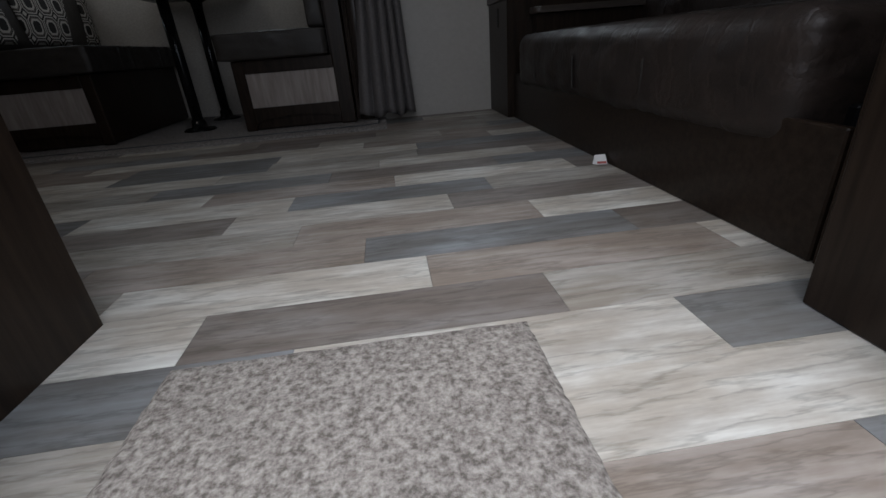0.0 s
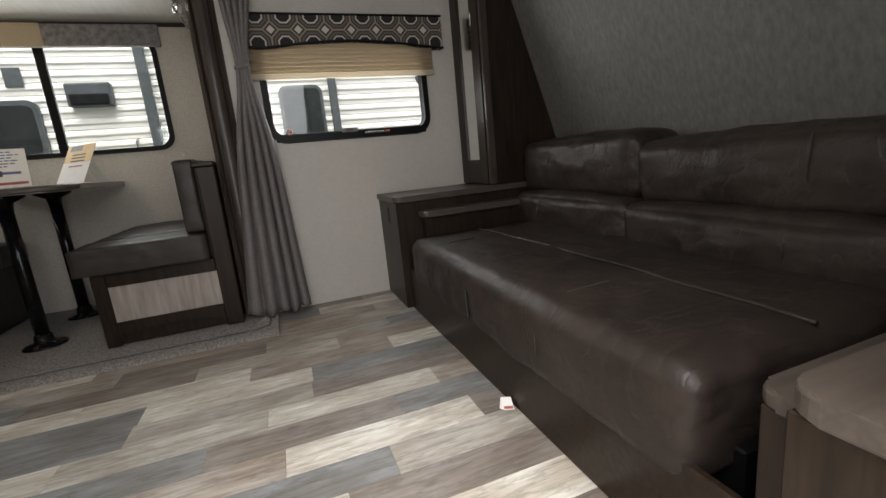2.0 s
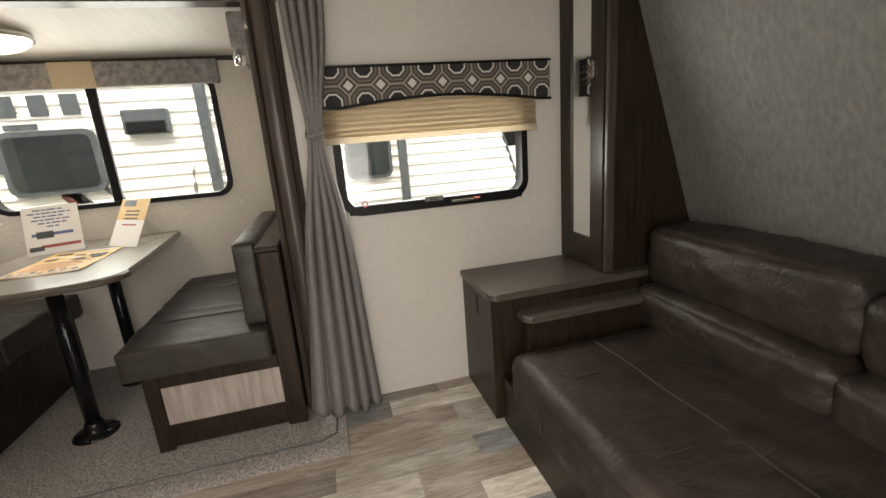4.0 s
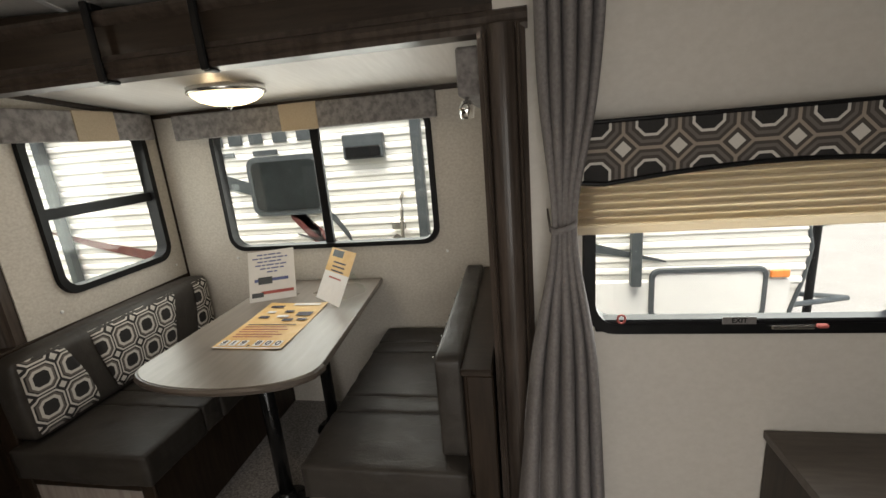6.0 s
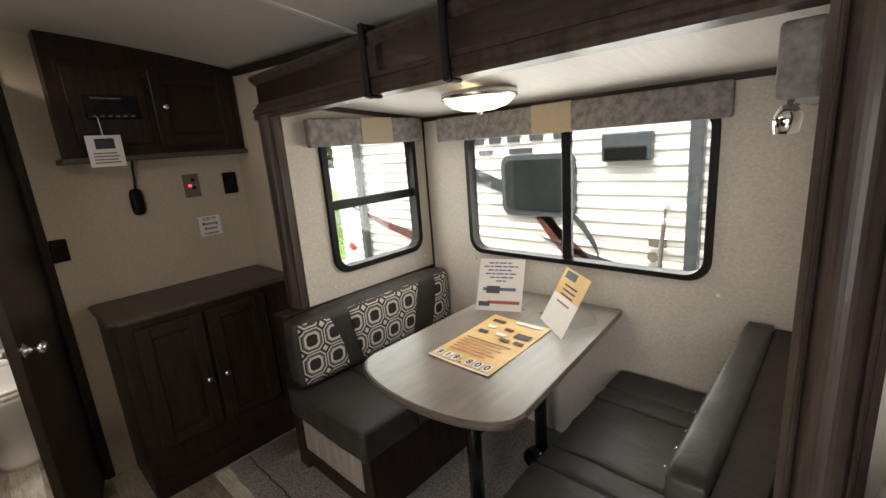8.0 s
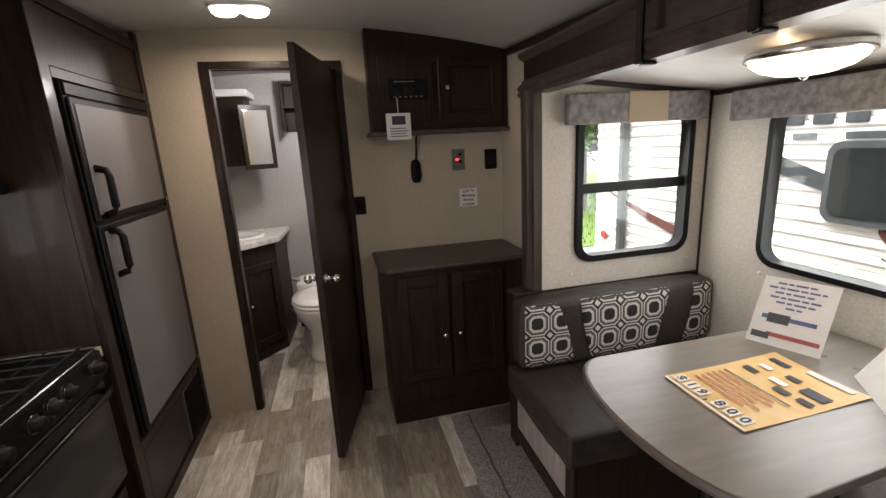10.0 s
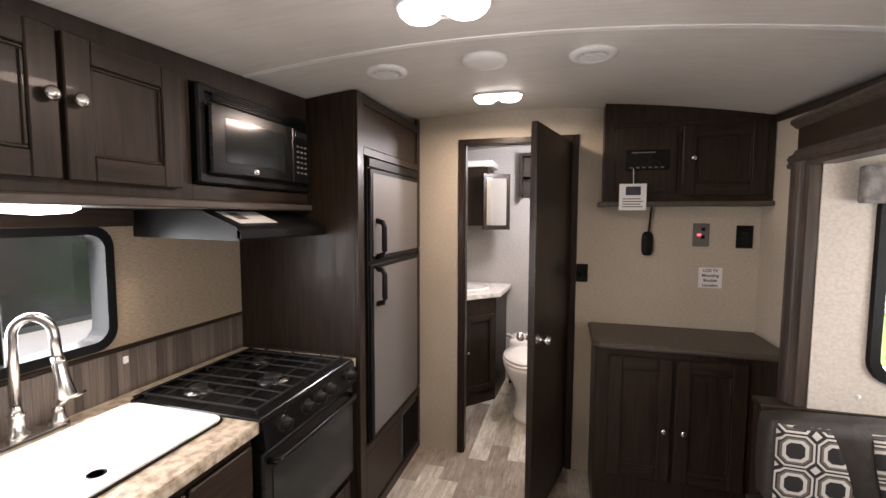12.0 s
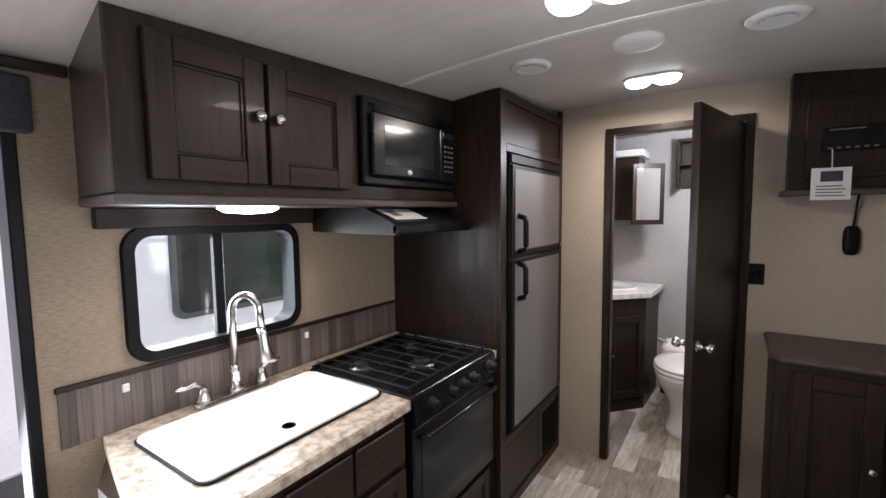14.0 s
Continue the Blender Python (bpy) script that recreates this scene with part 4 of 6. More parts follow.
def easel(t, c, du, dv):
    """A clear prop behind a leaning card."""
    back = Vector((dv.x, dv.y, 0)).normalized() * 0.10
    bm = B()
    for lift in (0.0, 0.002):
        o = back.normalized() * lift
        a, b = c + du * 0.3 + dv * 0.75 + o, c + du * 0.7 + dv * 0.75 + o
        f0, f1 = Vector((a.x, a.y, 0.742)) + back, Vector((b.x, b.y, 0.742)) + back
        bm.faces.new([bm.verts.new(p) for p in (a + back * 0.03, b + back * 0.03, f1, f0)])
    vs = list(bm.verts)
    for k in range(4):
        bm.faces.new((vs[k], vs[(k + 1) % 4], vs[4 + (k + 1) % 4], vs[4 + k]))
    part("easel", bm, GLASS, t, "clear plastic prop").visible_shadow = False


t, c, du, dv, n = sheet_on((1.483, 2.352, 0.7405), (0.272, -0.004, 0), (-0.012, 0.425, 0), "price_sheet", "orange printed price sheet lying on the table", ORANGE)
print_bar(t, c, du, dv, n, 0.0, 1.0, 0.0, 0.016, PAPER, 0.0048, "white_edge")
for ch, a in (("$", 0.05), ("1", 0.19), ("9", 0.33), ("8", 0.55), ("0", 0.69), ("0", 0.83)):
    print_bar(t, c, du, dv, n, a, a + 0.105, 0.040, 0.135, PAPER, 0.0056, "digit_card")
    words([ch], 0.040, Matrix.Translation(c + du * (a + 0.052) + dv * 0.087 + n * 0.0064), PRINTDARK, t, "digit", 0.0003)
words([","], 0.05, Matrix.Translation(c + du * 0.505 + dv * 0.07 + n * 0.0064), PRINTDARK, t, "digit", 0.0003)
for a, b, w, h, m_ in ((0.12, 0.60, 0.16, 0.05, PRINTDARK), (0.40, 0.62, 0.18, 0.05, PAPER), (0.68, 0.66, 0.24, 0.09, PRINTDARK), (0.15, 0.72, 0.14, 0.05, PAPER), (0.44, 0.74, 0.14, 0.05, PRINTDARK), (0.55, 0.54, 0.16, 0.05, PRINTDARK), (0.78, 0.55, 0.14, 0.05, PRINTDARK), (0.10, 0.86, 0.22, 0.05, PRINTDARK), (0.45, 0.92, 0.45, 0.05, PAPER), (0.1, 0.45, 0.75, 0.012, PRINTDARK), (0.1, 0.40, 0.65, 0.012, PRINTRED), (0.1, 0.35, 0.7, 0.012, PRINTRED), (0.1, 0.30, 0.6, 0.012, PRINTRED), (0.1, 0.25, 0.7, 0.012, PRINTRED), (0.1, 0.20, 0.6, 0.012, PRINTRED)):
    print_bar(t, c, du, dv, n, a, a + w, b, b + h, m_, 0.0052)

t, c, du, dv, n = sheet_on((1.357, 2.785, 0.741), (0.188, 0.078, 0), (-0.026, 0.090, 0.212), "notice_card", "white printed notice leaning in a clear stand", PAPER, sag=0)
for b, a0, a1 in ((0.92, 0.2, 0.8), (0.85, 0.1, 0.9), (0.78, 0.2, 0.8), (0.71, 0.15, 0.85), (0.64, 0.25, 0.75), (0.57, 0.4, 0.6)):
    e0 = a0
    for k, w in enumerate((0.12, 0.07, 0.16, 0.09, 0.13, 0.06, 0.14)):
        if e0 + w <= a1 + 0.03:
            print_bar(t, c, du, dv, n, e0, e0 + w, b - 0.014, b + 0.012, PRINTBLUE, 0.0024)
        e0 += w + 0.025
print_bar(t, c, du, dv, n, 0.12, 0.85, 0.38, 0.44, PRINTBLUE, 0.0024)
print_bar(t, c, du, dv, n, 0.2, 0.5, 0.33, 0.47, SIDEGREY, 0.0028)
print_bar(t, c, du, dv, n, 0.25, 0.95, 0.13, 0.19, PRINTRED, 0.0024)
print_bar(t, c, du, dv, n, 0.05, 0.3, 0.08, 0.17, SIDEGREY, 0.0028)
easel(t, c, du, dv)
t, c, du, dv, n = sheet_on((1.650, 2.848, 0.741), (0.165, -0.132, 0.0), (0.068, 0.105, 0.205), "notice_card", "orange and white printed card leaning in a clear stand", PAPER, sag=0)
print_bar(t, c, du, dv, n, 0.0, 1.0, 0.55, 1.0, ORANGE, 0.0022)
print_bar(t, c, du, dv, n, 0.12, 0.55, 0.84, 0.97, SIDEGREY, 0.0028)
for b, m_ in ((0.74, PRINTDARK), (0.66, PRINTDARK), (0.58, PRINTDARK), (0.45, PRINTRED)):
    print_bar(t, c, du, dv, n, 0.25, 0.75, b - 0.014, b + 0.014, m_, 0.0028)
easel(t, c, du, dv)

dl = thing("dinette_lamp", (1.487, 2.726, 1.66), "lit alabaster bowl ceiling lamp with nickel rim", "ceiling lamp")
LX, LY = 1.487, 2.726
part("mount", lathe(B(), (LX, LY, 1.664), [(0.001, 0), (0.055, 0), (0.055, -0.016), (0.001, -0.016)], 24), NICKEL, dl, smooth=True)
part("rim", lathe(B(), (LX, LY, 1.652), [(0.130, 0.0), (0.141, -0.002), (0.143, -0.022), (0.136, -0.026), (0.130, -0.020), (0.126, -0.004)], 40), NICKEL, dl, "brushed nickel rim", smooth=True)
part("bowl", lathe(B(), (LX, LY, 1.638), [(0.129, 0.0), (0.133, -0.006), (0.126, -0.020), (0.102, -0.038), (0.062, -0.051), (0.014, -0.056), (0.001, -0.056)], 40), LITWARM, dl, "lit cream glass bowl", smooth=True)
part("finial", lathe(B(), (LX, LY, 1.583), [(0.010, 0), (0.012, -0.005), (0.006, -0.011), (0.001, -0.013)], 16), NICKEL, dl, smooth=True)
for x, y, z, ax in ((1.10, 3.119, 0.868, "Y"), (2.225, 3.119, 0.862, "Y"), (0.781, 2.44, 0.855, "X"), (0.781, 3.05, 0.862, "X")):
    single("wall_screw", lathe(B(), (x, y, z), [(0.001, 0.001), (0.007, 0), (0.006, -0.004 if ax == "Y" else 0.004), (0.001, -0.006 if ax == "Y" else 0.006)], 12, ax), WHITE, "white plastic screw cap on the wall", "screw", "screw caps")

# ---- alcove beside the bathroom door ----
tv = thing("base_cabinet", (0.2, 2.0, 0), "dark wooden two-door cabinet below the alcove wall", "cabinet")
part("body", box(0.002, 0.395, 1.632, 2.40, 0.0, 0.845, bev=0.003), WOOD, tv)
part("toe_rail", box(0.396, 0.402, 1.636, 2.39, 0.002, 0.10, bev=0.001), WOOD_X, tv)
for u0, u1, ku in ((1.690, 1.958, 1.928), (1.976, 2.255, 2.008)):
    d = panel_door(tv, "X", u0, u1, 0.24, 0.815, 0.396, 1, 0.058)
    knob(d, (0.414, ku, 0.487), (1, 0, 0))
ctop = thing("cabinet_top", (0.2, 2.0, 0.846), "brown laminate top with a clipped corner", "worktop")
part("top", slab(B(), [(0.002, 1.618), (0.385, 1.618), (0.415, 1.648), (0.415, 2.412), (0.002, 2.412)], "Z", 0.846, 0.872, 0.004), TOPWOOD, ctop)
part("edge_band", sweep(B(), [(0.415, 2.41, 0.859), (0.415, 1.648, 0.859), (0.385, 1.618, 0.859), (0.004, 1.618, 0.859)], 0.0085, 8), TOPWOOD, ctop)
uc = thing("wall_cabinet", (0.07, 2.05, 1.52), "dark wooden wall cabinet with radio and one door", "cabinet")
part("body", slab(B(), [(1.662, 1.535), (2.415, 1.535), (2.415, tall(2.415) - 0.004)] + [(2.415 - 0.753 * k / 8, tall(2.415 - 0.753 * k / 8) - 0.004) for k in range(1, 8)] + [(1.662, tall(1.662) - 0.004)], "X", 0.002, 0.118), WOOD, uc)
part("light_rail", box(0.002, 0.150, 1.640, 2.416, 1.510, 1.534, bev=0.004), TOPWOOD, uc)
part("fascia", box(0.119, 0.127, 1.70, 2.40, 1.875, 1.925, bev=0.002), WOOD_X, uc)
d = panel_door(uc, "X", 2.025, 2.378, 1.562, 1.905, 0.119, 1, 0.058)
knob(d, (0.138, 2.068, 1.742), (1, 0, 0))
fr = part("radio_frame", box(0.119, 0.131, 1.715, 2.0, 1.58, 1.905, bev=0.003), WOOD, uc)
rd = part("radio", box(0.132, 0.139, 1.765, 1.965, 1.69, 1.79, bev=0.003), GLOSSBLACK, uc, "black radio faceplate")
for k in range(6):
    sub("button", box(0.139, 0.142, 1.785 + 0.028 * k, 1.800 + 0.028 * k, 1.700, 1.706, bev=0.001), FRIDGE, rd)
sub("slot", box(0.139, 0.141, 1.79, 1.90, 1.775, 1.780, bev=0.0005), FRIDGE, rd)
tag = thing("hang_tag", (0.16, 1.80, 1.50), "white cardboard tag hanging from the radio", "tag")
part("card", box(0.160, 0.162, 1.735, 1.862, 1.490, 1.622, bev=0.0005), PAPER, tag)
part("picture", box(0.162, 0.1635, 1.765, 1.835, 1.565, 1.608, bev=0.0003), PRINTDARK, tag)
for k in range(4):
    part("text_bar", box(0.162, 0.1632, 1.752, 1.845 - 0.01 * (k % 2), 1.505 + 0.013 * k, 1.510 + 0.013 * k, bev=0.0002), FRIDGE, tag)
part("string", sweep(B(), [(0.143, 1.80, 1.698), (0.155, 1.80, 1.66), (0.161, 1.80, 1.62)], 0.002, 6), PAPER, tag)
hb = thing("remote_handset", (0.02, 1.90, 1.25), "black remote handset hanging on its cord", "handset")
part("handset", cushion(B(), 0.004, 0.030, 1.872, 1.922, 1.255, 1.375, 0.012, 0.004, 0.0, 6), BLACK, hb, smooth=True)
part("cord", sweep(B(), [(0.018, 1.900, 1.372), (0.02, 1.905, 1.42), (0.03, 1.907, 1.48), (0.05, 1.908, 1.512)], 0.005, 8), BLACK, hb)
op = thing("outlet_plate", (0.004, 2.15, 1.36), "brushed grey wall plate with red indicator light", "wall plate")
part("plate", box(0.001, 0.008, 2.115, 2.190, 1.305, 1.424, bev=0.002), FRIDGE, op)
part("indicator", box(0.008, 0.011, 2.135, 2.152, 1.360, 1.370, bev=0.001), LED, op, "lit red indicator")
for z in (1.345, 1.385):
    part("socket", box(0.008, 0.0095, 2.153, 2.170, z, z + 0.018, bev=0.001), BLACK, op)
bp_ = thing("outlet_plate", (0.004, 2.35, 1.36), "black wall outlet plate", "wall plate")
part("plate", box(0.001, 0.009, 2.312, 2.386, 1.300, 1.415, bev=0.003), BLACK, bp_)
part("socket", box(0.009, 0.0105, 2.33, 2.368, 1.33, 1.385, bev=0.001), GLOSSBLACK, bp_)
sw = thing("switch_plate", (0.004, 1.56, 1.15), "black double light switch beside the bathroom door", "switch")
part("plate", box(0.001, 0.010, 1.542, 1.602, 1.095, 1.195, bev=0.003), BLACK, sw)
for y in (1.553, 1.577):
    part("rocker", box(0.010, 0.015, y, y + 0.016, 1.12, 1.165, bev=0.002), GLOSSBLACK, sw)


lb = thing("wall_label", (0.002, 2.205, 1.14), "white paper label with black lettering on the wall", "label")
part("sheet", box(0.0005, 0.0018, 2.151, 2.260, 1.090, 1.196, bev=0.0002), PAPER, lb)
words(["LCD TV", "Mounting", "Bracket", "Location"], 0.0205, Matrix.Translation((0.0022, 2.2055, 1.180)) @ Euler((radians(90), 0, radians(90))).to_matrix().to_4x4(), BLACK, lb)

# bathroom door, standing open
dr = thing("door_1", (0.02, 1.505, 0.0), "dark brown flush bathroom door standing open", "door", kind="structure")
h, f = Vector((0.012, 1.502, 0)), Vector((0.605, 1.355, 0))
way = (f - h).normalized()
side = Vector((-way.y, way.x, 0))
def door_blk(a0, a1, s0, s1, z0, z1, bev=0.003):
    bm = box(a0, a1, s0, s1, z0, z1, bev=bev)
    bm.transform(Matrix(((way.x, side.x, 0, h.x), (way.y, side.y, 0, h.y), (0, 0, 1, 0), (0, 0, 0, 1))))
    return bm
part("leaf", door_blk(0, 0.612, -0.030, 0.0, 0.018, 1.985 - 0.12, 0.003), WOOD, dr)
for s, e in ((0.0, 1), (-0.030, -1)):
    bm = lathe(B(), (0, 0, 0), [(0.026, 0), (0.026, 0.005), (0.012, 0.012), (0.010, 0.03), (0.019, 0.036), (0.022, 0.05), (0.015, 0.062), (0.001, 0.064)], 20)
    bm.transform(Matrix.Translation(h + way * 0.565 + side * s + Vector((0, 0, 0.905))) @ (side * e).to_track_quat("Z", "Y").to_matrix().to_4x4())
    part("door_knob", bm, NICKEL, dr, "brushed nickel knob", smooth=True)
for z in (0.25, 1.0, 1.65):
    part("hinge", rod(B(), h + side * -0.036 + Vector((0, 0, z)), h + side * -0.036 + Vector((0, 0, z + 0.07)), 0.006, seg=10), NICKEL, dr)

# ---- bathroom ----
va = thing("bath_vanity", (-0.95, 0.75, 0), "dark wooden corner vanity with pale mottled top", "vanity")
A, C = Vector((-0.60, 0.745)), Vector((-0.84, 0.965))
poly = [(-0.60, 0.42), (A.x, A.y), (C.x, C.y), (-1.28, 0.99), (-1.28, 0.42)]
part("body", slab(B(), poly, "Z", 0.0, 0.828), WOOD, va)
u = (C - A).normalized()
o = Vector((u.y, -u.x)) if (Vector((u.y, -u.x)).dot(Vector((1, 1))) > 0) else Vector((-u.y, u.x))
bm = B()
L = (C - A).length
for a0, a1, z0, z1 in ((0.025, 0.07, 0.10, 0.70), (L - 0.07, L - 0.025, 0.10, 0.70), (0.07, L - 0.07, 0.10, 0.15), (0.07, L - 0.07, 0.65, 0.70)):
    bx(bm, a0, a1, 0.001, 0.017, z0, z1, 0.003)
bm.transform(Matrix(((u.x, o.x, 0, A.x), (u.y, o.y, 0, A.y), (0, 0, 1, 0), (0, 0, 0, 1))))
dd = part("door", bm, WOOD, va)
kb = A + u * 0.05 + o * 0.017
sub("knob", lathe(B(), (kb.x, kb.y, 0.42), [(0.001, -0.011), (0.010, -0.006), (0.011, 0), (0.010, 0.006), (0.001, 0.011)], 12), NICKEL, dd, smooth=True)
part("top", slab(B(), [(-0.57, 0.40), (-0.57, 0.745), (-0.83, 1.0), (-1.29, 1.03), (-1.29, 0.40)], "Z", 0.829, 0.866, 0.004), MARBLE, va, "pale marbled laminate top")
part("basin_rim", lathe(B(), (-0.93, 0.70, 0.867), [(0.001, 0.002), (0.13, 0.004), (0.16, 0.016), (0.185, 0.018), (0.195, 0.004), (0.195, 0.0)], 32), PORCELAIN, va, "white basin", smooth=True)
part("faucet", sweep(B(), [(-1.08, 0.62, 0.868), (-1.08, 0.62, 0.93), (-1.03, 0.65, 0.95), (-0.98, 0.68, 0.935)], 0.012, 10), CHROME, va, smooth=True)

wc = thing("toilet", (-0.60, 1.25, 0), "white porcelain toilet with closed lid", "toilet")
def oval_stack(bm, cx, cy, rows, seg=32):
    rings = []
    for rx, ry, dx, z in rows:
        rings.append([bm.verts.new((cx + dx + rx * math.cos(a), cy + ry * math.sin(a), z)) for a in (2 * math.pi * k / seg for k in range(seg))])
    for q, s in zip(rings, rings[1:]):
        for k in range(seg):
            bm.faces.new((q[k], q[(k + 1) % seg], s[(k + 1) % seg], s[k]))
    bm.faces.new(rings[0])
    bm.faces.new(rings[-1])
    return bm
part("bowl", oval_stack(B(), -0.63, 1.245, [(0.17, 0.115, 0, 0.0), (0.165, 0.11, 0, 0.03), (0.12, 0.085, 0, 0.12), (0.13, 0.10, 0.01, 0.22), (0.20, 0.16, 0.03, 0.33), (0.235, 0.182, 0.03, 0.40), (0.235, 0.182, 0.03, 0.42)]), PORCELAIN, wc, smooth=True)
part("seat", oval_stack(B(), -0.63, 1.245, [(0.236, 0.184, 0.03, 0.423), (0.24, 0.188, 0.03, 0.43), (0.24, 0.188, 0.03, 0.442), (0.232, 0.18, 0.03, 0.446)]), PORCELAIN, wc, smooth=True)
part("lid", oval_stack(B(), -0.63, 1.245, [(0.232, 0.18, 0.025, 0.449), (0.238, 0.186, 0.025, 0.456), (0.232, 0.18, 0.025, 0.466), (0.15, 0.11, 0.0, 0.474)]), PORCELAIN, wc, smooth=True)
part("flush_body", cushion(B(), -1.08, -0.835, 1.07, 1.43, 0.30, 0.50, 0.03, 0.004, 0, 6), PORCELAIN, wc, smooth=True)
part("pedal", rod(B(), (-0.90, 1.10, 0.495), (-0.90, 1.045, 0.52), 0.014), NICKEL, wc)
single("baseboard", box(-1.298, -1.20, 1.03, 1.99, 0.0, 0.10, bev=0.004), WOOD_X, "dark wooden plinth behind the toilet", "baseboard", kind="structure")

mc = thing("medicine_cabinet", (-1.2, 0.75, 1.35), "dark wooden bathroom cabinet with open mirrored door", "cabinet")
part("body", box(-1.298, -1.02, 0.42, 0.86, 1.38, 1.86, bev=0.003), WOOD, mc)
part("top_shelf", box(-1.298, -0.98, 0.40, 0.90, 1.861, 1.91, bev=0.004), WHITE, mc)
md = B()
for a0, a1, z0, z1 in ((0, 0.03, 1.35, 1.80), (0.20, 0.23, 1.35, 1.80), (0.03, 0.20, 1.35, 1.385), (0.03, 0.20, 1.765, 1.80)):
    bx(md, -0.009, 0.009, a0, a1, z0, z1, 0.002)
turn = Matrix.Translation((-0.93, 0.835, 0)) @ Matrix.Rotation(radians(30), 4, "Z")
md.transform(turn)
dd = part("door", md, WOOD, mc)
pm = box(-0.004, 0.004, 0.031, 0.199, 1.386, 1.764, bev=0)
pm.transform(turn)
sub("mirror", pm, MIRROR, dd, "mirror pane")
bs = thing("wall_shelf", (-1.2, 1.2, 1.62), "dark wooden bathroom shelf box with coat hook", "shelf")
bm = B()
for q in ((-1.298, -1.15, 1.10, 1.12, 1.62, 1.98), (-1.298, -1.15, 1.62, 1.64, 1.62, 1.98), (-1.298, -1.15, 1.12, 1.62, 1.96, 1.98), (-1.298, -1.15, 1.12, 1.62, 1.785, 1.805), (-1.298, -1.285, 1.12, 1.62, 1.62, 1.785), (-1.298, -1.285, 1.12, 1.62, 1.805, 1.96)):
    part("board", box(*q, bev=0.002), WOOD, bs)
part("hook", sweep(B(), [(-1.284, 1.25, 1.72), (-1.26, 1.25, 1.69), (-1.24, 1.25, 1.68), (-1.225, 1.25, 1.70)], 0.006, 8), CHROME, bs)
bl_ = thing("bath_lamp", (-0.55, 1.35, 1.98), "lit round bathroom ceiling lamp", "ceiling lamp")
part("diffuser", lathe(B(), (-0.55, 1.35, tall(1.35) - 0.002), [(0.001, 0), (0.11, 0), (0.115, -0.015), (0.08, -0.04), (0.001, -0.05)], 28), LIT, bl_, smooth=True)

# ---- kitchen ----
fg = thing("fridge_cabinet", (0.42, 0.3, 0), "dark wooden tall cabinet that houses the fridge", "cabinet")
part("side_panel", slab(B(), [(0.002, 0.0), (0.600, 0.0)] + [(0.600, tall(0.6, 0.82) - 0.003), (0.3, tall(0.3, 0.82) - 0.003), (0.002, tall(0.0, 0.82) - 0.003)], "X", 0.800, 0.822), WOOD, fg)
bm = B()
for q in ((0.765, 0.8215, 0.0, 1.988), (0.003, 0.045, 0.0, 2.03), (0.045, 0.765, 1.948, 1.990), (0.045, 0.765, 1.725, 1.76), (0.045, 0.765, 0.345, 0.385), (0.045, 0.765, 0.0, 0.05)):
    bx(bm, q[0], q[1], 0.600, 0.618, q[2], q[3], 0.002)
part("face_frame", bm, WOOD, fg)
part("top_door", box(0.050, 0.760, 0.602, 0.610, 1.762, 1.946, bev=0.002), WOOD, fg)
part("vent_grille", box(0.06, 0.30, 0.600, 0.612, 0.06, 0.335, bev=0.003), SIDEGREY, fg, "dark slatted vent grille")
for k in range(12):
    part("slat", box(0.07 + 0.019 * k, 0.076 + 0.019 * k, 0.612, 0.617, 0.07, 0.325, bev=0), BLACK, fg)
part("lower_door", box(0.32, 0.755, 0.602, 0.612, 0.06, 0.338, bev=0.003), WOOD, fg)
part("core", box(0.006, 0.798, 0.01, 0.598, 0.004, 1.90, bev=0), WOOD, fg)
rf = thing("refrigerator", (0.4, 0.6, 0.39), "two-door camper refrigerator with grey panels", "refrigerator")
part("black_frame", box(0.050, 0.722, 0.6015, 0.614, 0.388, 1.722, bev=0.002), BLACK, rf)
part("control_strip", box(0.055, 0.718, 0.6145, 0.622, 1.678, 1.720, bev=0.003), BLACK, rf)
for z0, z1, hz0, hz1 in ((1.248, 1.674, 1.275, 1.425), (0.395, 1.232, 1.050, 1.200)):
    d = part("door", box(0.058, 0.715, 0.6145, 0.626, z0, z1, bev=0.004), BLACK, rf)
    sub("panel", box(0.082, 0.690, 0.6265, 0.6285, z0 + 0.022, z1 - 0.022, bev=0.001), FRIDGE, d, "grey textured door panel")
    sub("handle", sweep(B(), [(0.655, 0.627, hz0 - 0.01), (0.655, 0.66, hz0), (0.655, 0.667, hz0 + 0.02), (0.655, 0.667, hz1 - 0.02), (0.655, 0.66, hz1), (0.655, 0.627, hz1 + 0.01)], 0.013, 10), BLACK, d, "black loop handle", smooth=True)
    sub("hinge", box(0.052, 0.072, 0.6265, 0.632, z0 + 0.01, z0 + 0.025, bev=0.002), NICKEL, d)

# base cabinets with the clipped corner by the entry
bc_ = thing("base_cabinet", (1.83, 0.3, 0), "dark wooden sink base cabinet with clipped corner", "cabinet")
part("body", slab(B(), [(1.462, 0.002), (2.098, 0.002), (2.190, 0.200), (2.195, 0.385), (2.015, 0.572), (1.462, 0.572)], "Z", 0.0, 0.790), WOOD, bc_)
for u0, u1 in ((1.475, 1.700), (1.712, 1.940)):
    panel_door(bc_, "Y", u0, u1, 0.10, 0.60, 0.573, 1, 0.05)
    part("drawer_front", box(u0, u1, 0.573, 0.590, 0.625, 0.765, bev=0.004), WOOD_X, bc_)
ct = thing("kitchen_worktop", (1.83, 0.3, 0.79), "mottled beige stone-look laminate kitchen worktop", "worktop")
part("top", slab(B(), [(1.452, 0.003), (2.112, 0.003), (2.202, 0.400), (2.200, 0.480), (2.105, 0.595), (1.452, 0.595)], "Z", 0.792, 0.830, 0.004), COUNTER, ct)
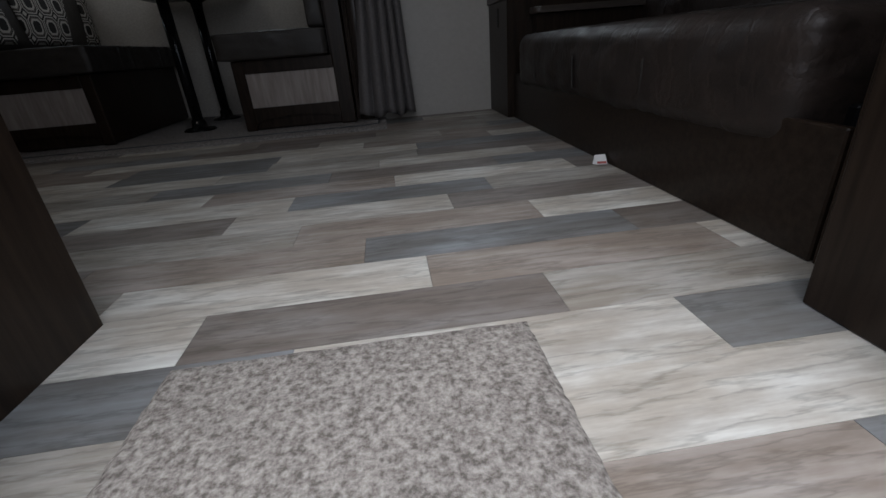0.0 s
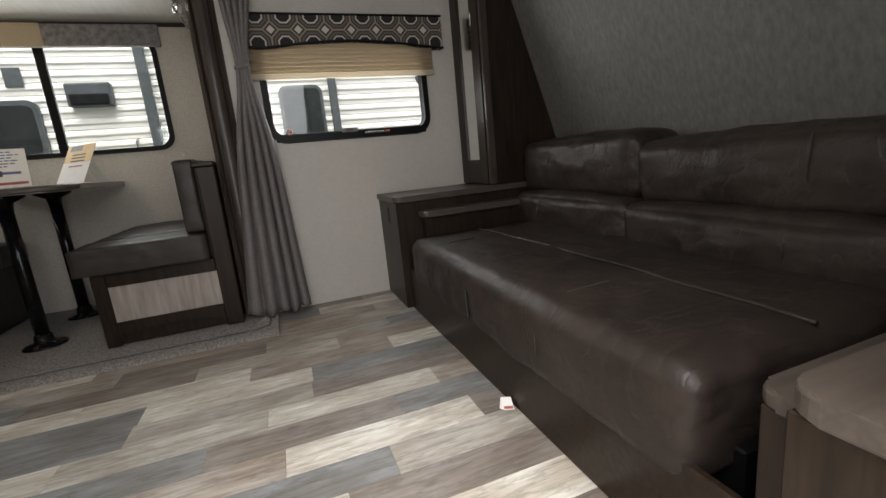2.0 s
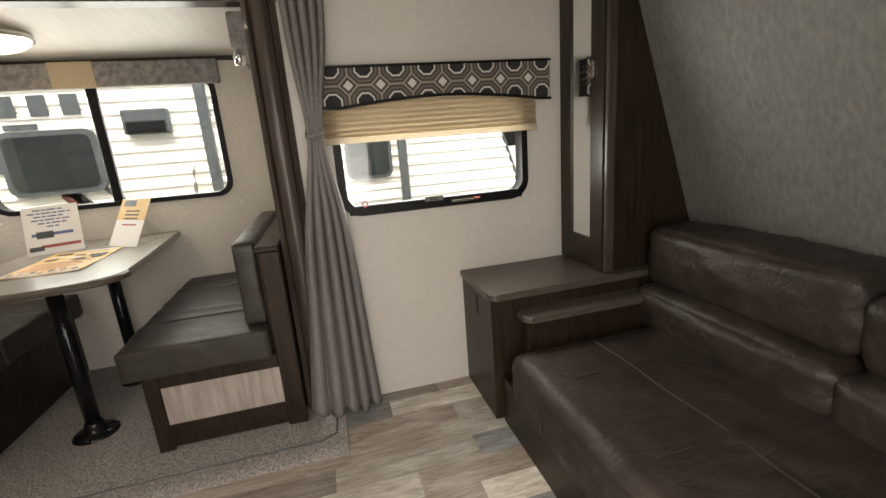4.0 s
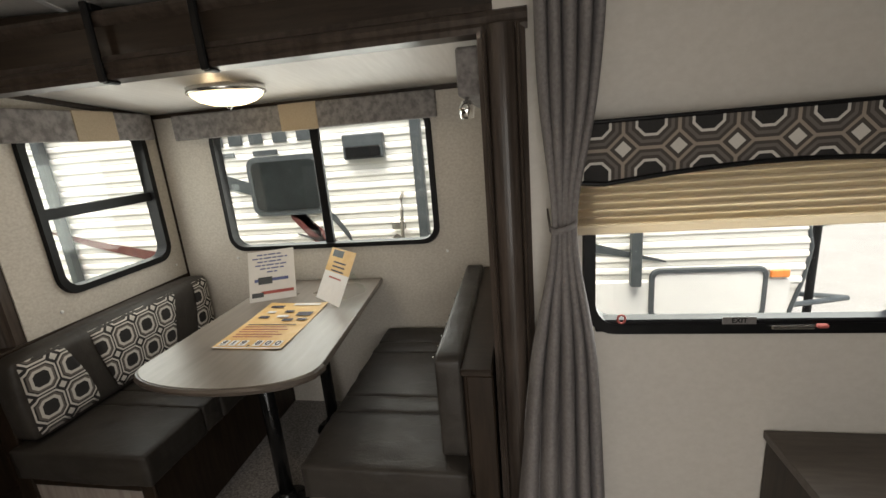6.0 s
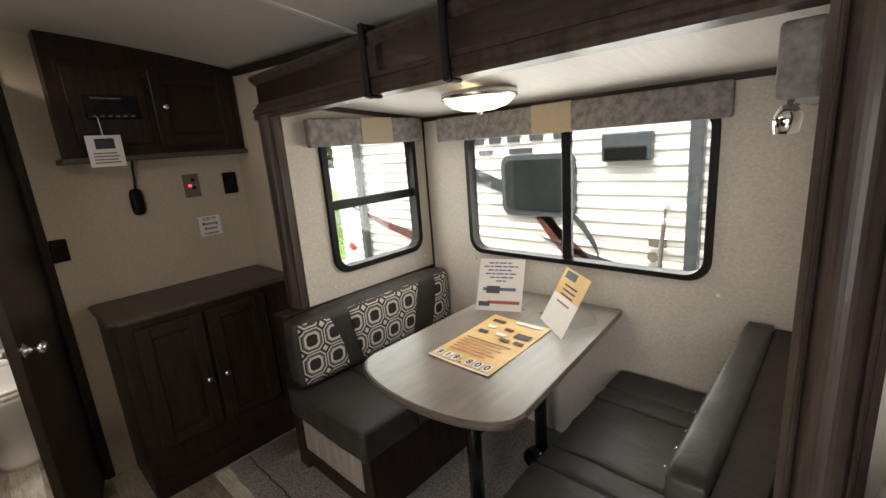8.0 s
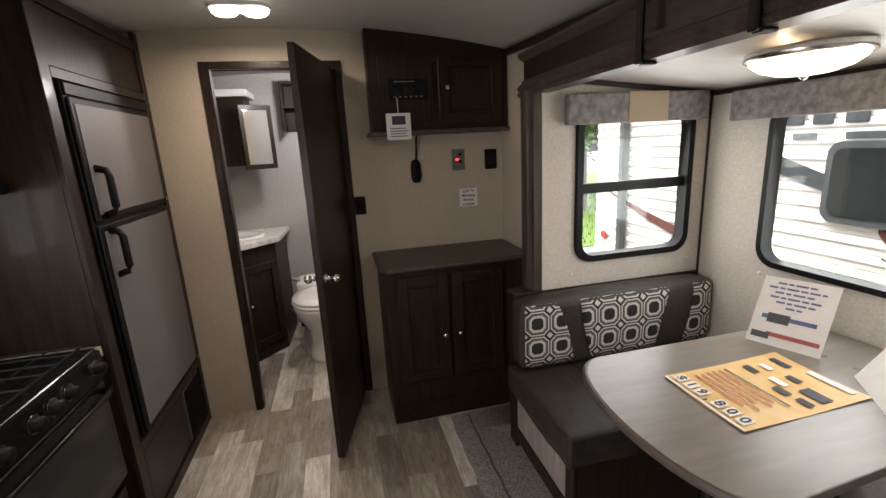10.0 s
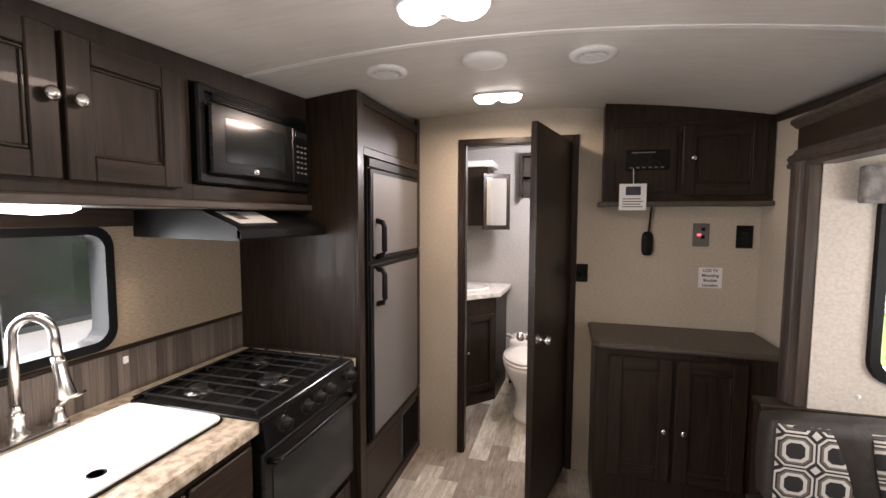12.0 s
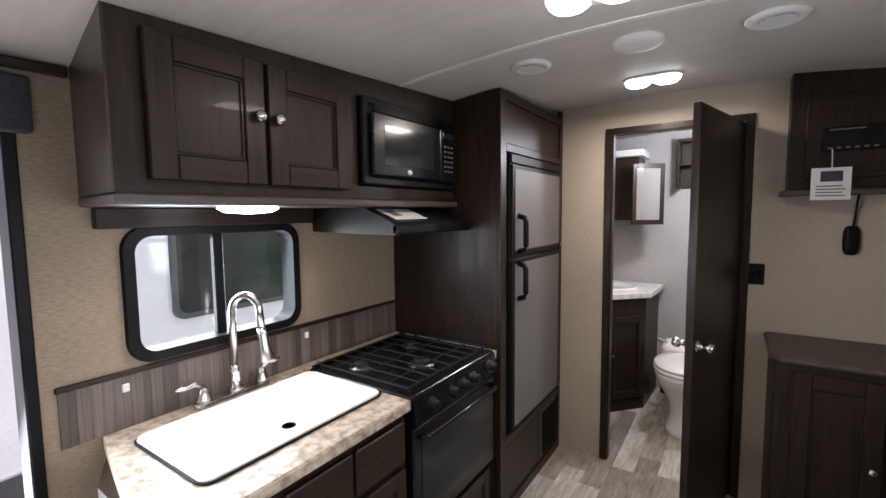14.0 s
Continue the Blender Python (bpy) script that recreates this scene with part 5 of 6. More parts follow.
part("edge_band", box(1.455, 2.105, 0.5955, 0.5985, 0.796, 0.826, bev=0.001), COUNTER, ct)
single("worktop_end_strip", box(0.824, 0.846, 0.003, 0.599, 0.792, 0.830, bev=0.002), COUNTER, "narrow mottled laminate strip beside the fridge cabinet", "worktop")
single("worktop_back_strip", box(0.847, 1.451, 0.003, 0.075, 0.792, 0.830, bev=0.002), COUNTER, "mottled laminate strip behind the stove", "worktop")
sk = thing("sink", (1.78, 0.3, 0.83), "white sink cover set flush in the worktop", "sink")
part("rim", slab(B(), rounded(1.462, 2.085, 0.105, 0.492, 0.035), "Z", 0.8305, 0.8365, 0.002), BLACK, sk)
part("cover", slab(B(), rounded(1.468, 2.079, 0.111, 0.486, 0.032), "Z", 0.8330, 0.8420, 0.003), SINKWHITE, sk)
part("finger_hole", lathe(B(), (1.80, 0.42, 0.8425), [(0.001, 0), (0.016, 0), (0.019, 0.0012), (0.021, 0)], 20), BLACK, sk)
fa = thing("faucet", (1.745, 0.055, 0.83), "brushed nickel gooseneck kitchen faucet with pull-down head", "faucet")
part("deck_plate", slab(B(), rounded(1.62, 1.885, 0.030, 0.085, 0.024), "Z", 0.830, 0.848, 0.006), NICKEL, fa, smooth=False)
part("base", lathe(B(), (1.745, 0.057, 0.848), [(0.026, 0), (0.027, 0.01), (0.019, 0.02), (0.017, 0.06), (0.020, 0.066), (0.015, 0.075), (0.013, 0.09)], 20), NICKEL, fa, smooth=True)
neck = [(1.745, 0.057, 0.93), (1.745, 0.057, 1.125)]
for k in range(1, 13):
    a = math.pi * k / 12
    neck.append((1.745 - 0.027 * (1 - math.cos(a)), 0.057 + 0.038 * (1 - math.cos(a)), 1.125 + 0.055 * math.sin(a)))
neck.append((1.688, 0.137, 1.06))
part("neck", sweep(B(), neck, 0.0125, 14), NICKEL, fa, smooth=True)
part("spray_head", sweep(B(), [(1.689, 0.135, 1.065), (1.687, 0.138, 1.045), (1.683, 0.142, 1.00), (1.678, 0.146, 0.955), (1.677, 0.147, 0.948)], [0.014, 0.017, 0.019, 0.027, 0.025], 16), NICKEL, fa, smooth=True)
for x, dx in ((1.855, 0.06), (1.645, -0.045)):
    lv = part("handle", lathe(B(), (x, 0.057, 0.846), [(0.024, 0), (0.024, 0.012), (0.016, 0.03), (0.015, 0.045), (0.001, 0.055)], 18), NICKEL, fa, smooth=True)
    sub("lever", sweep(B(), [(x, 0.057, 0.895), (x + dx * 0.5, 0.062, 0.915), (x + dx, 0.068, 0.912), (x + dx * 1.5, 0.072, 0.918)], [0.010, 0.009, 0.007, 0.005], 10), NICKEL, lv, smooth=True)

# strip of planks behind the worktop
bsp = thing("backsplash", (1.5, 0.005, 0.83), "weathered wood-look backsplash strip with dark cap", "backsplash", kind="structure")
part("backing", box(0.824, 2.203, 0.0005, 0.0022, 0.831, 0.985, bev=0), WOOD, bsp)
part("cap", box(0.824, 2.208, 0.0005, 0.010, 0.986, 1.002, bev=0.002), WOOD_X, bsp)
for x in (2.05, 1.40):
    o_ = thing("outlet_hook", (x, 0.008, 0.95), "small clear hook on the backsplash", "hook")
    part("plate", box(x - 0.010, x + 0.010, 0.0055, 0.012, 0.938, 0.964, bev=0.003), WHITE, o_)

# stove
st = thing("stove", (1.15, 0.3, 0), "black camper gas range with three burners", "stove")
part("body", box(0.850, 1.448, 0.08, 0.560, 0.30, 0.780, bev=0.003), GLOSSBLACK, st)
part("cooktop", box(0.849, 1.4495, 0.078, 0.595, 0.782, 0.836, bev=0.008, seg=3), GLOSSBLACK, st)
part("control_panel", slab(B(), [(0.560, 0.730), (0.612, 0.738), (0.604, 0.825), (0.560, 0.835)], "X", 0.852, 1.446), GLOSSBLACK, st)
for x in (1.350, 1.222, 1.140, 1.060, 0.905):
    kn = part("control_knob", lathe(B(), (x, 0.610, 0.782), [(0.024, 0), (0.024, 0.004), (0.019, 0.008), (0.018, 0.026), (0.001, 0.028)], 20, "Y"), BLACK, st, smooth=True)
    sub("collar", lathe(B(), (x, 0.609, 0.782), [(0.026, 0), (0.026, 0.003), (0.020, 0.003)], 20, "Y"), NICKEL, kn)
od = part("oven_door", box(0.856, 1.443, 0.561, 0.600, 0.330, 0.722, bev=0.006), GLOSSBLACK, st)
sub("glass", box(0.90, 1.40, 0.600, 0.6025, 0.37, 0.655, bev=0.001), DARKGLASS, od)
sub("handle", sweep(B(), [(0.885, 0.600, 0.688), (0.890, 0.628, 0.690), (0.92, 0.634, 0.690), (1.38, 0.634, 0.690), (1.41, 0.628, 0.690), (1.415, 0.600, 0.688)], 0.011, 10), GLOSSBLACK, od, smooth=True)
for x, y, r in ((1.325, 0.245, 0.05), (1.00, 0.245, 0.042), (1.165, 0.430, 0.058)):
    bn = part("burner", lathe(B(), (x, y, 0.836), [(r, 0), (r, 0.004), (r * 0.7, 0.008), (r * 0.62, 0.016), (0.001, 0.018)], 24), BURNER, st, "dark steel burner cap", smooth=True)
    sub("cap", lathe(B(), (x, y, 0.850), [(r * 0.6, 0), (r * 0.6, 0.007), (0.001, 0.010)], 24), IRON, bn, smooth=True)
gr = part("grate", sweep(B(), [(0.875, 0.105, 0.853), (1.425, 0.105, 0.853), (1.425, 0.565, 0.853), (0.875, 0.565, 0.853), (0.875, 0.11, 0.853)], 0.0042, 6), IRON, st)
for x in (0.935, 1.0, 1.065, 1.15, 1.23, 1.29, 1.36):
    sub("bar", sweep(B(), [(x, 0.107, 0.853), (x, 0.20, 0.856), (x, 0.46, 0.856), (x, 0.563, 0.853)], 0.0032, 6), IRON, gr)
for y in (0.19, 0.33, 0.47):
    sub("bar", sweep(B(), [(0.877, y, 0.853), (1.15, y, 0.855), (1.423, y, 0.853)], 0.0032, 6), IRON, gr)
for x in (0.885, 1.15, 1.415):
    for y in (0.11, 0.56):
        sub("foot", rod(B(), (x, y, 0.834), (x, y, 0.853), 0.005, seg=8), IRON, gr)
part("lid_vent", box(0.86, 1.44, 0.080, 0.10, 0.8365, 0.846, bev=0.003), GLOSSBLACK, st)
sd = thing("base_cabinet", (1.15, 0.3, 0), "dark wooden drawer cabinet below the stove", "cabinet")
part("body", box(0.824, 1.460, 0.01, 0.565, 0.0, 0.298, bev=0.002), WOOD, sd)
panel_door(sd, "Y", 0.86, 1.44, 0.05, 0.285, 0.566, 1, 0.05)

# wall cabinets over the sink
wc_ = thing("wall_cabinet", (1.5, 0.2, 1.5), "dark wooden kitchen wall cabinet with two doors", "cabinet")
prof = [(0.002, 1.505), (0.372, 1.505), (0.372, tall(0.372) - 0.003), (0.2, tall(0.2) - 0.003), (0.002, tall(0.0) - 0.003)]
def splayed(bm):
    """The end towards the entry runs out from the wall at a slant."""
    for v in bm.verts:
        if v.co.x > 2.1:
            v.co.x += 0.052 * v.co.y / 0.372
    return bm


part("body", splayed(under_ceiling(slab(B(), prof, "X", 1.445, 2.118))), WOOD, wc_)
part("end_panel", splayed(under_ceiling(slab(B(), prof, "X", 2.1185, 2.123))), WOOD_GLOSS, wc_)
part("over_microwave", under_ceiling(slab(B(), [(0.002, 1.865), (0.372, 1.865), (0.372, tall(0.372) - 0.003), (0.002, tall(0.0) - 0.003)], "X", 0.824, 1.4445), 1.90), WOOD, wc_)
part("bottom_rail", box(0.824, 1.4445, 0.002, 0.372, 1.504, 1.552, bev=0.002), WOOD_X, wc_)
part("shelf_edge", splayed(box(0.824, 2.125, 0.002, 0.398, 1.478, 1.503, bev=0.005)), TOPWOOD, wc_, "brown rounded lower shelf edge")
for u0, u1, ku in ((1.812, 2.105, 1.836), (1.492, 1.800, 1.776)):
    d = panel_door(wc_, "Y", u0, u1, 1.535, 1.868, 0.373, 1, 0.060)
    knob(d, (ku, 0.391, 1.718), (0, 1, 0), 0.016)
single("trim", box(1.36, 2.10, 0.002, 0.030, 1.418, 1.476, bev=0.003), WOOD_X, "dark wooden board above the kitchen window", "trim", kind="structure")
mw = thing("microwave", (1.14, 0.2, 1.51), "built-in black microwave oven", "microwave")
part("case", box(0.845, 1.435, 0.01, 0.380, 1.510, 1.900, bev=0.004), BLACK, mw)
part("trim_frame", ring(B(), 0.838, 1.437, 1.512, 1.903, 0.028, 0.014, "Y", 0.378, 0.394), BLACK, mw)
d = part("door", box(0.985, 1.405, 0.3945, 0.412, 1.555, 1.835, bev=0.006), GLOSSBLACK, mw)
sub("window", box(1.04, 1.345, 0.4122, 0.4135, 1.605, 1.785, bev=0.0005), DARKGLASS, d)
sub("badge", lathe(B(), (1.20, 0.4125, 1.580), [(0.014, 0), (0.012, 0.002), (0.001, 0.0025)], 16, "Y"), NICKEL, d)
cp_ = part("control_panel", box(0.868, 0.980, 0.3945, 0.411, 1.555, 1.835, bev=0.004), GLOSSBLACK, mw)
sub("display", box(0.884, 0.964, 0.411, 0.4125, 1.79, 1.82, bev=0.0005), DARKGLASS, cp_)
for i in range(3):
    for j in range(6):
        sub("key", box(0.888 + 0.026 * i, 0.904 + 0.026 * i, 0.411, 0.4122, 1.605 + 0.027 * j, 1.614 + 0.027 * j, bev=0), FRIDGE, cp_)
for k in range(6):
    part("vent_slot", box(0.90, 1.38, 0.388, 0.396, 1.846 + 0.009 * k, 1.850 + 0.009 * k, bev=0), GLOSSBLACK, mw)
lower = Matrix.Translation((0, 0, 1.555)) @ Matrix.Diagonal((1, 1, 0.787, 1)) @ Matrix.Translation((0, 0, -1.51))
for ob in mw.children_recursive:
    ob.data.transform(lower)
hood = thing("range_hood", (1.15, 0.2, 1.38), "black range hood under the microwave", "range hood")
part("shell", slab(B(), [(0.004, 1.380), (0.452, 1.372), (0.460, 1.400), (0.440, 1.420), (0.300, 1.474), (0.004, 1.474)], "X", 0.826, 1.345), SATINBLACK, hood)
part("front_lip", box(0.826, 1.345, 0.440, 0.464, 1.376, 1.412, bev=0.004), BLACK, hood)
part("paper_label", slab(B(), [(0.318, 1.4690), (0.420, 1.4296), (0.4205, 1.4310), (0.3185, 1.4704)], "X", 1.10, 1.30), PAPER, hood, "printed paper label")
part("label_print", slab(B(), [(0.33, 1.4661), (0.39, 1.4430), (0.3903, 1.4440), (0.3303, 1.4671)], "X", 1.22, 1.27), FRIDGE, hood)
ul = thing("under_cabinet_lamp", (1.80, 0.25, 1.46), "lit round lamp below the kitchen wall cabinet", "lamp")
part("diffuser", lathe(B(), (1.80, 0.27, 1.477), [(0.001, 0), (0.084, 0), (0.085, -0.006), (0.066, -0.017), (0.001, -0.022)], 28), LIT, ul, smooth=True)

# ---- ceiling fittings ----
def shrink(t, k):
    """Draws a fitting together about its own middle."""
    o = Matrix.Translation((t.location.x, t.location.y, 0))
    for ob in t.children_recursive:
        ob.data.transform(o @ Matrix.Diagonal((k, k, 1, 1)) @ o.inverted())


def ceiling_lamp(x, y):
    t = thing("ceiling_lamp", (x, y, tall(y, x)), "white double oval ceiling lamp, lit", "ceiling lamp", "ceiling lamps")
    z = tall(y, x) - 0.001
    part("base_plate", slab(B(), rounded(x - 0.07, x + 0.07, y - 0.135, y + 0.135, 0.06), "Z", z - 0.012, z, 0.004), WHITE, t)
    for s in (-1, 1):
        part("diffuser", oval_stack(B(), x, y + s * 0.066, [(0.058, 0.062, 0, z - 0.013), (0.056, 0.060, 0, z - 0.024), (0.042, 0.046, 0, z - 0.034), (0.01, 0.01, 0, z - 0.038)], 24), LIT, t, "lit white lens", smooth=True)
    part("switch", lathe(B(), (x, y, z - 0.013), [(0.010, 0), (0.010, -0.018), (0.001, -0.02)], 12), WHITE, t)
    shrink(t, 0.87)
ceiling_lamp(0.424, 1.153)
ceiling_lamp(1.464, 1.177)
for x, y in ((0.984, 1.553), (0.985, 0.822), (2.9, 1.15)):
    t = thing("ceiling_vent", (x, y, tall(y, x)), "round white ceiling air vent with slats", "air vent", "ceiling vents")
    z = tall(y, x) - 0.001
    part("rim", lathe(B(), (x, y, z), [(0.001, 0), (0.098, 0), (0.100, -0.006), (0.088, -0.014), (0.062, -0.016), (0.058, -0.010), (0.001, -0.010)], 32), WHITE, t, smooth=True)
    part("opening", lathe(B(), (x, y, z - 0.0105), [(0.001, 0), (0.056, 0), (0.056, -0.001), (0.001, -0.001)], 24), SIDEGREY, t)
    for k in range(-2, 3):
        w_ = math.sqrt(0.056 ** 2 - (0.02 * k) ** 2)
        part("slat", box(x + 0.02 * k - 0.006, x + 0.02 * k + 0.005, y - w_, y + w_, z - 0.016, z - 0.0125, bev=0), WHITE, t)
    shrink(t, 0.78)
sp = thing("ceiling_speaker", (0.993, 1.194, tall(1.194, 0.993)), "round white ceiling speaker", "speaker")
part("grille", lathe(B(), (0.993, 1.194, tall(1.194, 0.993) - 0.001), [(0.001, 0), (0.095, 0), (0.097, -0.008), (0.088, -0.018), (0.06, -0.022), (0.001, -0.023)], 36), WHITE, sp, smooth=True)
shrink(sp, 0.82)

# ---- sofa end ----
for (y0, y1, x0, label) in ((1.905, 2.272, 3.222, "dark wooden end cabinet beside the sofa"), (0.003, 0.208, 3.152, "dark wooden end cabinet by the entry")):
    far = y0 > 1
    t = thing("end_cabinet", (3.6, (y0 + y1) / 2, 0), label, "cabinet", "end cabinets of the sofa")
    ht = 0.537 if far else 0.462
    part("body", box(x0 + 0.008, 4.15, y0 + 0.010 if far else y0, y1 if far else y1 - 0.003, 0.0, ht - 0.029, bev=0.003), WOOD, t)
    rr = 0.035
    if far:
        olp = [(4.15, y0), (4.15, y1), (x0, y1), (x0, y0 + rr)] + [(x0 + rr - rr * math.cos(a), y0 + rr - rr * math.sin(a)) for a in (radians(15 * k) for k in range(1, 7))]
    else:
        olp = [(4.15, y1), (4.15, y0), (x0, y0), (x0, y1 - rr)] + [(x0 + rr - rr * math.cos(a), y1 - rr + rr * math.sin(a)) for a in (radians(15 * k) for k in range(1, 7))]
    part("top", slab(B(), olp, "Z", ht - 0.028, ht, 0.004), TOPWOOD, t, "brown laminate top")
    a0, a1 = (1.815, y0 + 0.009) if far else (y1 - 0.002, 0.298)
    ax0 = 3.325 if far else 3.252
    part("arm_panel", box(ax0 + (0.02 if far else 0.007), 3.95, a0 + 0.03 if far else a0, a1 if far else a1 - 0.006, 0.0, ht - 0.100, bev=0.003), WOOD, t)
    part("arm_top", slab(B(), rounded(ax0, 3.97, a0, a1, 0.03), "Z", ht - 0.099, ht - 0.074, 0.006), TOPWOOD, t, "brown laminate arm top")
    if far:
        part("finger_slot", box(x0 + 0.006, x0 + 0.0125, 2.07, 2.095, 0.40, 0.48, bev=0.001), BLACK, t)

so = thing("sofa", (3.6, 1.1, 0), "brown leather sofa bed with stitched cushions", "sofa")
part("base_panel", box(3.258, 3.275, 0.296, 1.90, 0.0, 0.200, bev=0.003), WOOD_X, so, "dark wooden kick panel")
part("frame", box(3.34, 4.10, 0.36, 1.78, 0.12, 0.215, bev=0.004), BLACK, so)
for i, (a, b) in enumerate(((0.385, 1.795),)):
    st_ = part("seat_cushion", cushion(B(), 3.246, 3.95, a, b, 0.152, 0.358, 0.040, 0.012, 0.010, 44, 1.0), LEATHER, so, smooth=True)
    sub("seam", sweep(B(), [(3.56 + 0.004 * math.sin(k), a + 0.015 + (b - a - 0.03) * k / 24, 0.3600 + 0.0119 * (1 - ((k - 12) / 13.0) ** 2)) for k in range(25)], 0.0045, 8), LEATHER, st_, smooth=True)
    for y in (0.78, 1.18, 1.55):
        sub("seam", sweep(B(), [(3.45, y, 0.367), (3.35, y, 0.364), (3.285, y, 0.352), (3.250, y, 0.326), (3.236, y, 0.272), (3.240, y, 0.19)], 0.003, 6), VINYL, st_)
for j, (z0, z1, x0, x1, tip) in enumerate(((0.325, 0.490, 3.83, 4.05, 0.0), (0.485, 0.722, 3.90, 4.13, 0.05))):
    for i, (a, b) in enumerate(((0.375, 1.16), (1.165, 1.905))):
        bk = part("back_cushion", cushion(B(), x0, x1, a, b, z0 - (0.012 if i == 0 else 0), z1 - (0.030 * j + 0.010 if i == 0 else 0), 0.042, 0.018, 0.010, 34, 2.0 + i + 3 * j), LEATHER, so, smooth=True)
        sub("seam", sweep(B(), [(x0 - 0.006 - 0.012 * math.sin(math.pi * k / 10), (a + b) / 2 + (-0.15 if i == 0 else 0.12), z0 + 0.05 + (z1 - z0 - 0.10) * k / 10) for k in range(11)], 0.003, 6), LEATHER, bk)
tg = thing("paper_tag", (3.26, 0.95, 0.0), "small folded white paper tag on the floor", "tag")
bm = B()
q = [bm.verts.new(p) for p in ((3.224, 0.935, 0.002), (3.248, 0.922, 0.004), (3.253, 0.950, 0.026), (3.230, 0.968, 0.022))]
bm.faces.new(q)
q2 = [bm.verts.new(p) for p in ((3.217, 0.950, 0.001), (3.230, 0.968, 0.022))]
bm.faces.new((q[0], q[3], q2[0]))
tgs = part("card", bm, PAPER, tg)
tgs.modifiers.new("thick", "SOLIDIFY").thickness = 0.0008
print_bar(tg, Vector((3.224, 0.935, 0.002)), Vector((0.024, -0.013, 0.002)), Vector((0.006, 0.033, 0.02)), Vector((-0.4, -0.4, 0.8)), 0.05, 0.95, 0.05, 0.25, PRINTRED, 0.003)

wd = thing("wardrobe", (3.9, 2.1, 0.54), "dark wooden wardrobe with tall narrow mirror door", "wardrobe")
part("body", slab(B(), [(3.750, 0.539), (4.25, 0.539), (4.25, 0.60), (3.752, 1.985), (3.750, 1.985)], "Y", 1.955, 2.272), WOOD, wd)
part("corner_post", box(3.737, 3.775, 1.935, 1.956, 0.539, 1.98, bev=0.006, seg=3), WOOD_GLOSS, wd)
bm = B()
for y0, y1, z0, z1 in ((1.958, 2.042, 0.541, 1.97), (2.190, 2.272, 0.541, 1.97), (2.042, 2.190, 0.541, 0.665), (2.042, 2.190, 1.90, 1.97)):
    bx(bm, 3.732, 3.749, y0, y1, z0, z1, 0.002)
d = part("door", bm, WOOD, wd)
sub("mirror", box(3.741, 3.747, 2.040, 2.192, 0.662, 1.905, bev=0), MIRROR, d, "narrow mirror pane")
sub("catch", box(3.722, 3.732, 2.01, 2.03, 1.30, 1.36, bev=0.003), NICKEL, d)
# sloping front panel over the sofa
bm = slab(B(), [(4.225, 0.50), (3.700, 2.05), (3.76, 2.07), (4.30, 0.50)], "Y", 0.0, 1.9545)
single("wall_nose", bm, GREYPANEL, "sloping grey textured front panel above the sofa", "wall", kind="structure")
single("wall_nose_base", box(4.15, 4.30, 0.0, 1.954, 0.0, 0.50, bev=0), GREYPANEL, "grey panel behind the sofa", "wall", kind="structure")

# entry mat
mt = thing("entry_mat", (2.57, 0.1, 0), "flecked grey-brown entry mat on the floor", "mat")
bm = B()
rows = []
for i in range(40):
    rows.append([])
    for j in range(26):
        x, y = 2.35 + 0.452 * i / 39, 0.245 - 0.285 * j / 25
        e = min(i, 39 - i, j, 25 - j)
        rows[-1].append(bm.verts.new((x + (0.003 * noise.noise(Vector((x * 60, y * 60, 1))) if e == 0 else 0), y + (0.003 * noise.noise(Vector((x * 60, y * 60, 5))) if e == 0 else 0), 0.002 if e == 0 else 0.010 + 0.0025 * noise.noise(Vector((x * 90, y * 90, 0))))))
for q, s in zip(rows, rows[1:]):
    for j in range(25):
        bm.faces.new((q[j], q[j + 1], s[j + 1], s[j]))
part("cover", bm, MATCLOTH, mt, smooth=True)

# ---- outside ----
single("ground", box(-60, 60, -60, 60, -0.80, -0.70, bev=0), GRAVEL, "pale gravel lot", "ground", kind="structure")
def ribbed(bm, x0, x1, y, z0, z1, pitch, out):
    """Lapped siding drawn along x, its ribs standing out in y."""
    prev = None
    z = z1
    prof = []
    while z > z0:
        prof += [(0.0, z), (0.012, z - pitch * 0.18), (0.014, z - pitch * 0.45), (0.004, z - pitch * 0.62), (0.004, z - pitch * 0.92)]
        z -= pitch
    for d, zz in prof:
        row = [bm.verts.new((x, y + out * d, zz)) for x in (x0, nose_at(zz) - 0.004 if x1 is None else x1)]
        if prev:
            bm.faces.new((prev[0], prev[1], row[1], row[0]))
        prev = row
    return bm
nb = thing("travel_trailer", (1.9, 5.0, -0.7), "white ribbed travel trailer parked alongside", "trailer")
NOSE = [(4.10, -0.28), (4.24, 0.08), (4.31, 0.36), (4.335, 0.56), (4.28, 0.82), (4.18, 1.12), (3.98, 1.80), (3.80, 2.30), (3.70, 2.55)]
def nose_at(z):
    """How far forward the trailer's front reaches at a height."""
    for (x0, z0), (x1, z1) in zip(NOSE, NOSE[1:]):
        if z0 <= z <= z1:
            return x0 + (x1 - x0) * (z - z0) / (z1 - z0)
    return NOSE[-1][0]
part("body", slab(B(), [(-1.48, 2.55), (-1.48, -0.28)] + NOSE, "Y", 4.02, 6.3), SIDING, nb)
part("edge_trim", sweep(B(), [(x, 4.012, z) for x, z in NOSE], 0.013, 8), SIDEGREY, nb, "dark edge trim")
part("siding", ribbed(B(), -1.48, None, 4.015, 0.36, 2.5, 0.085, -1), SIDING, nb)
for y in (4.75, 5.55):
    part("tongue_rail", rod(B(), (4.05, y, -0.22), (5.35, 5.15, -0.24), 0.024, seg=8), SIDEGREY, nb, "grey drawbar rail")
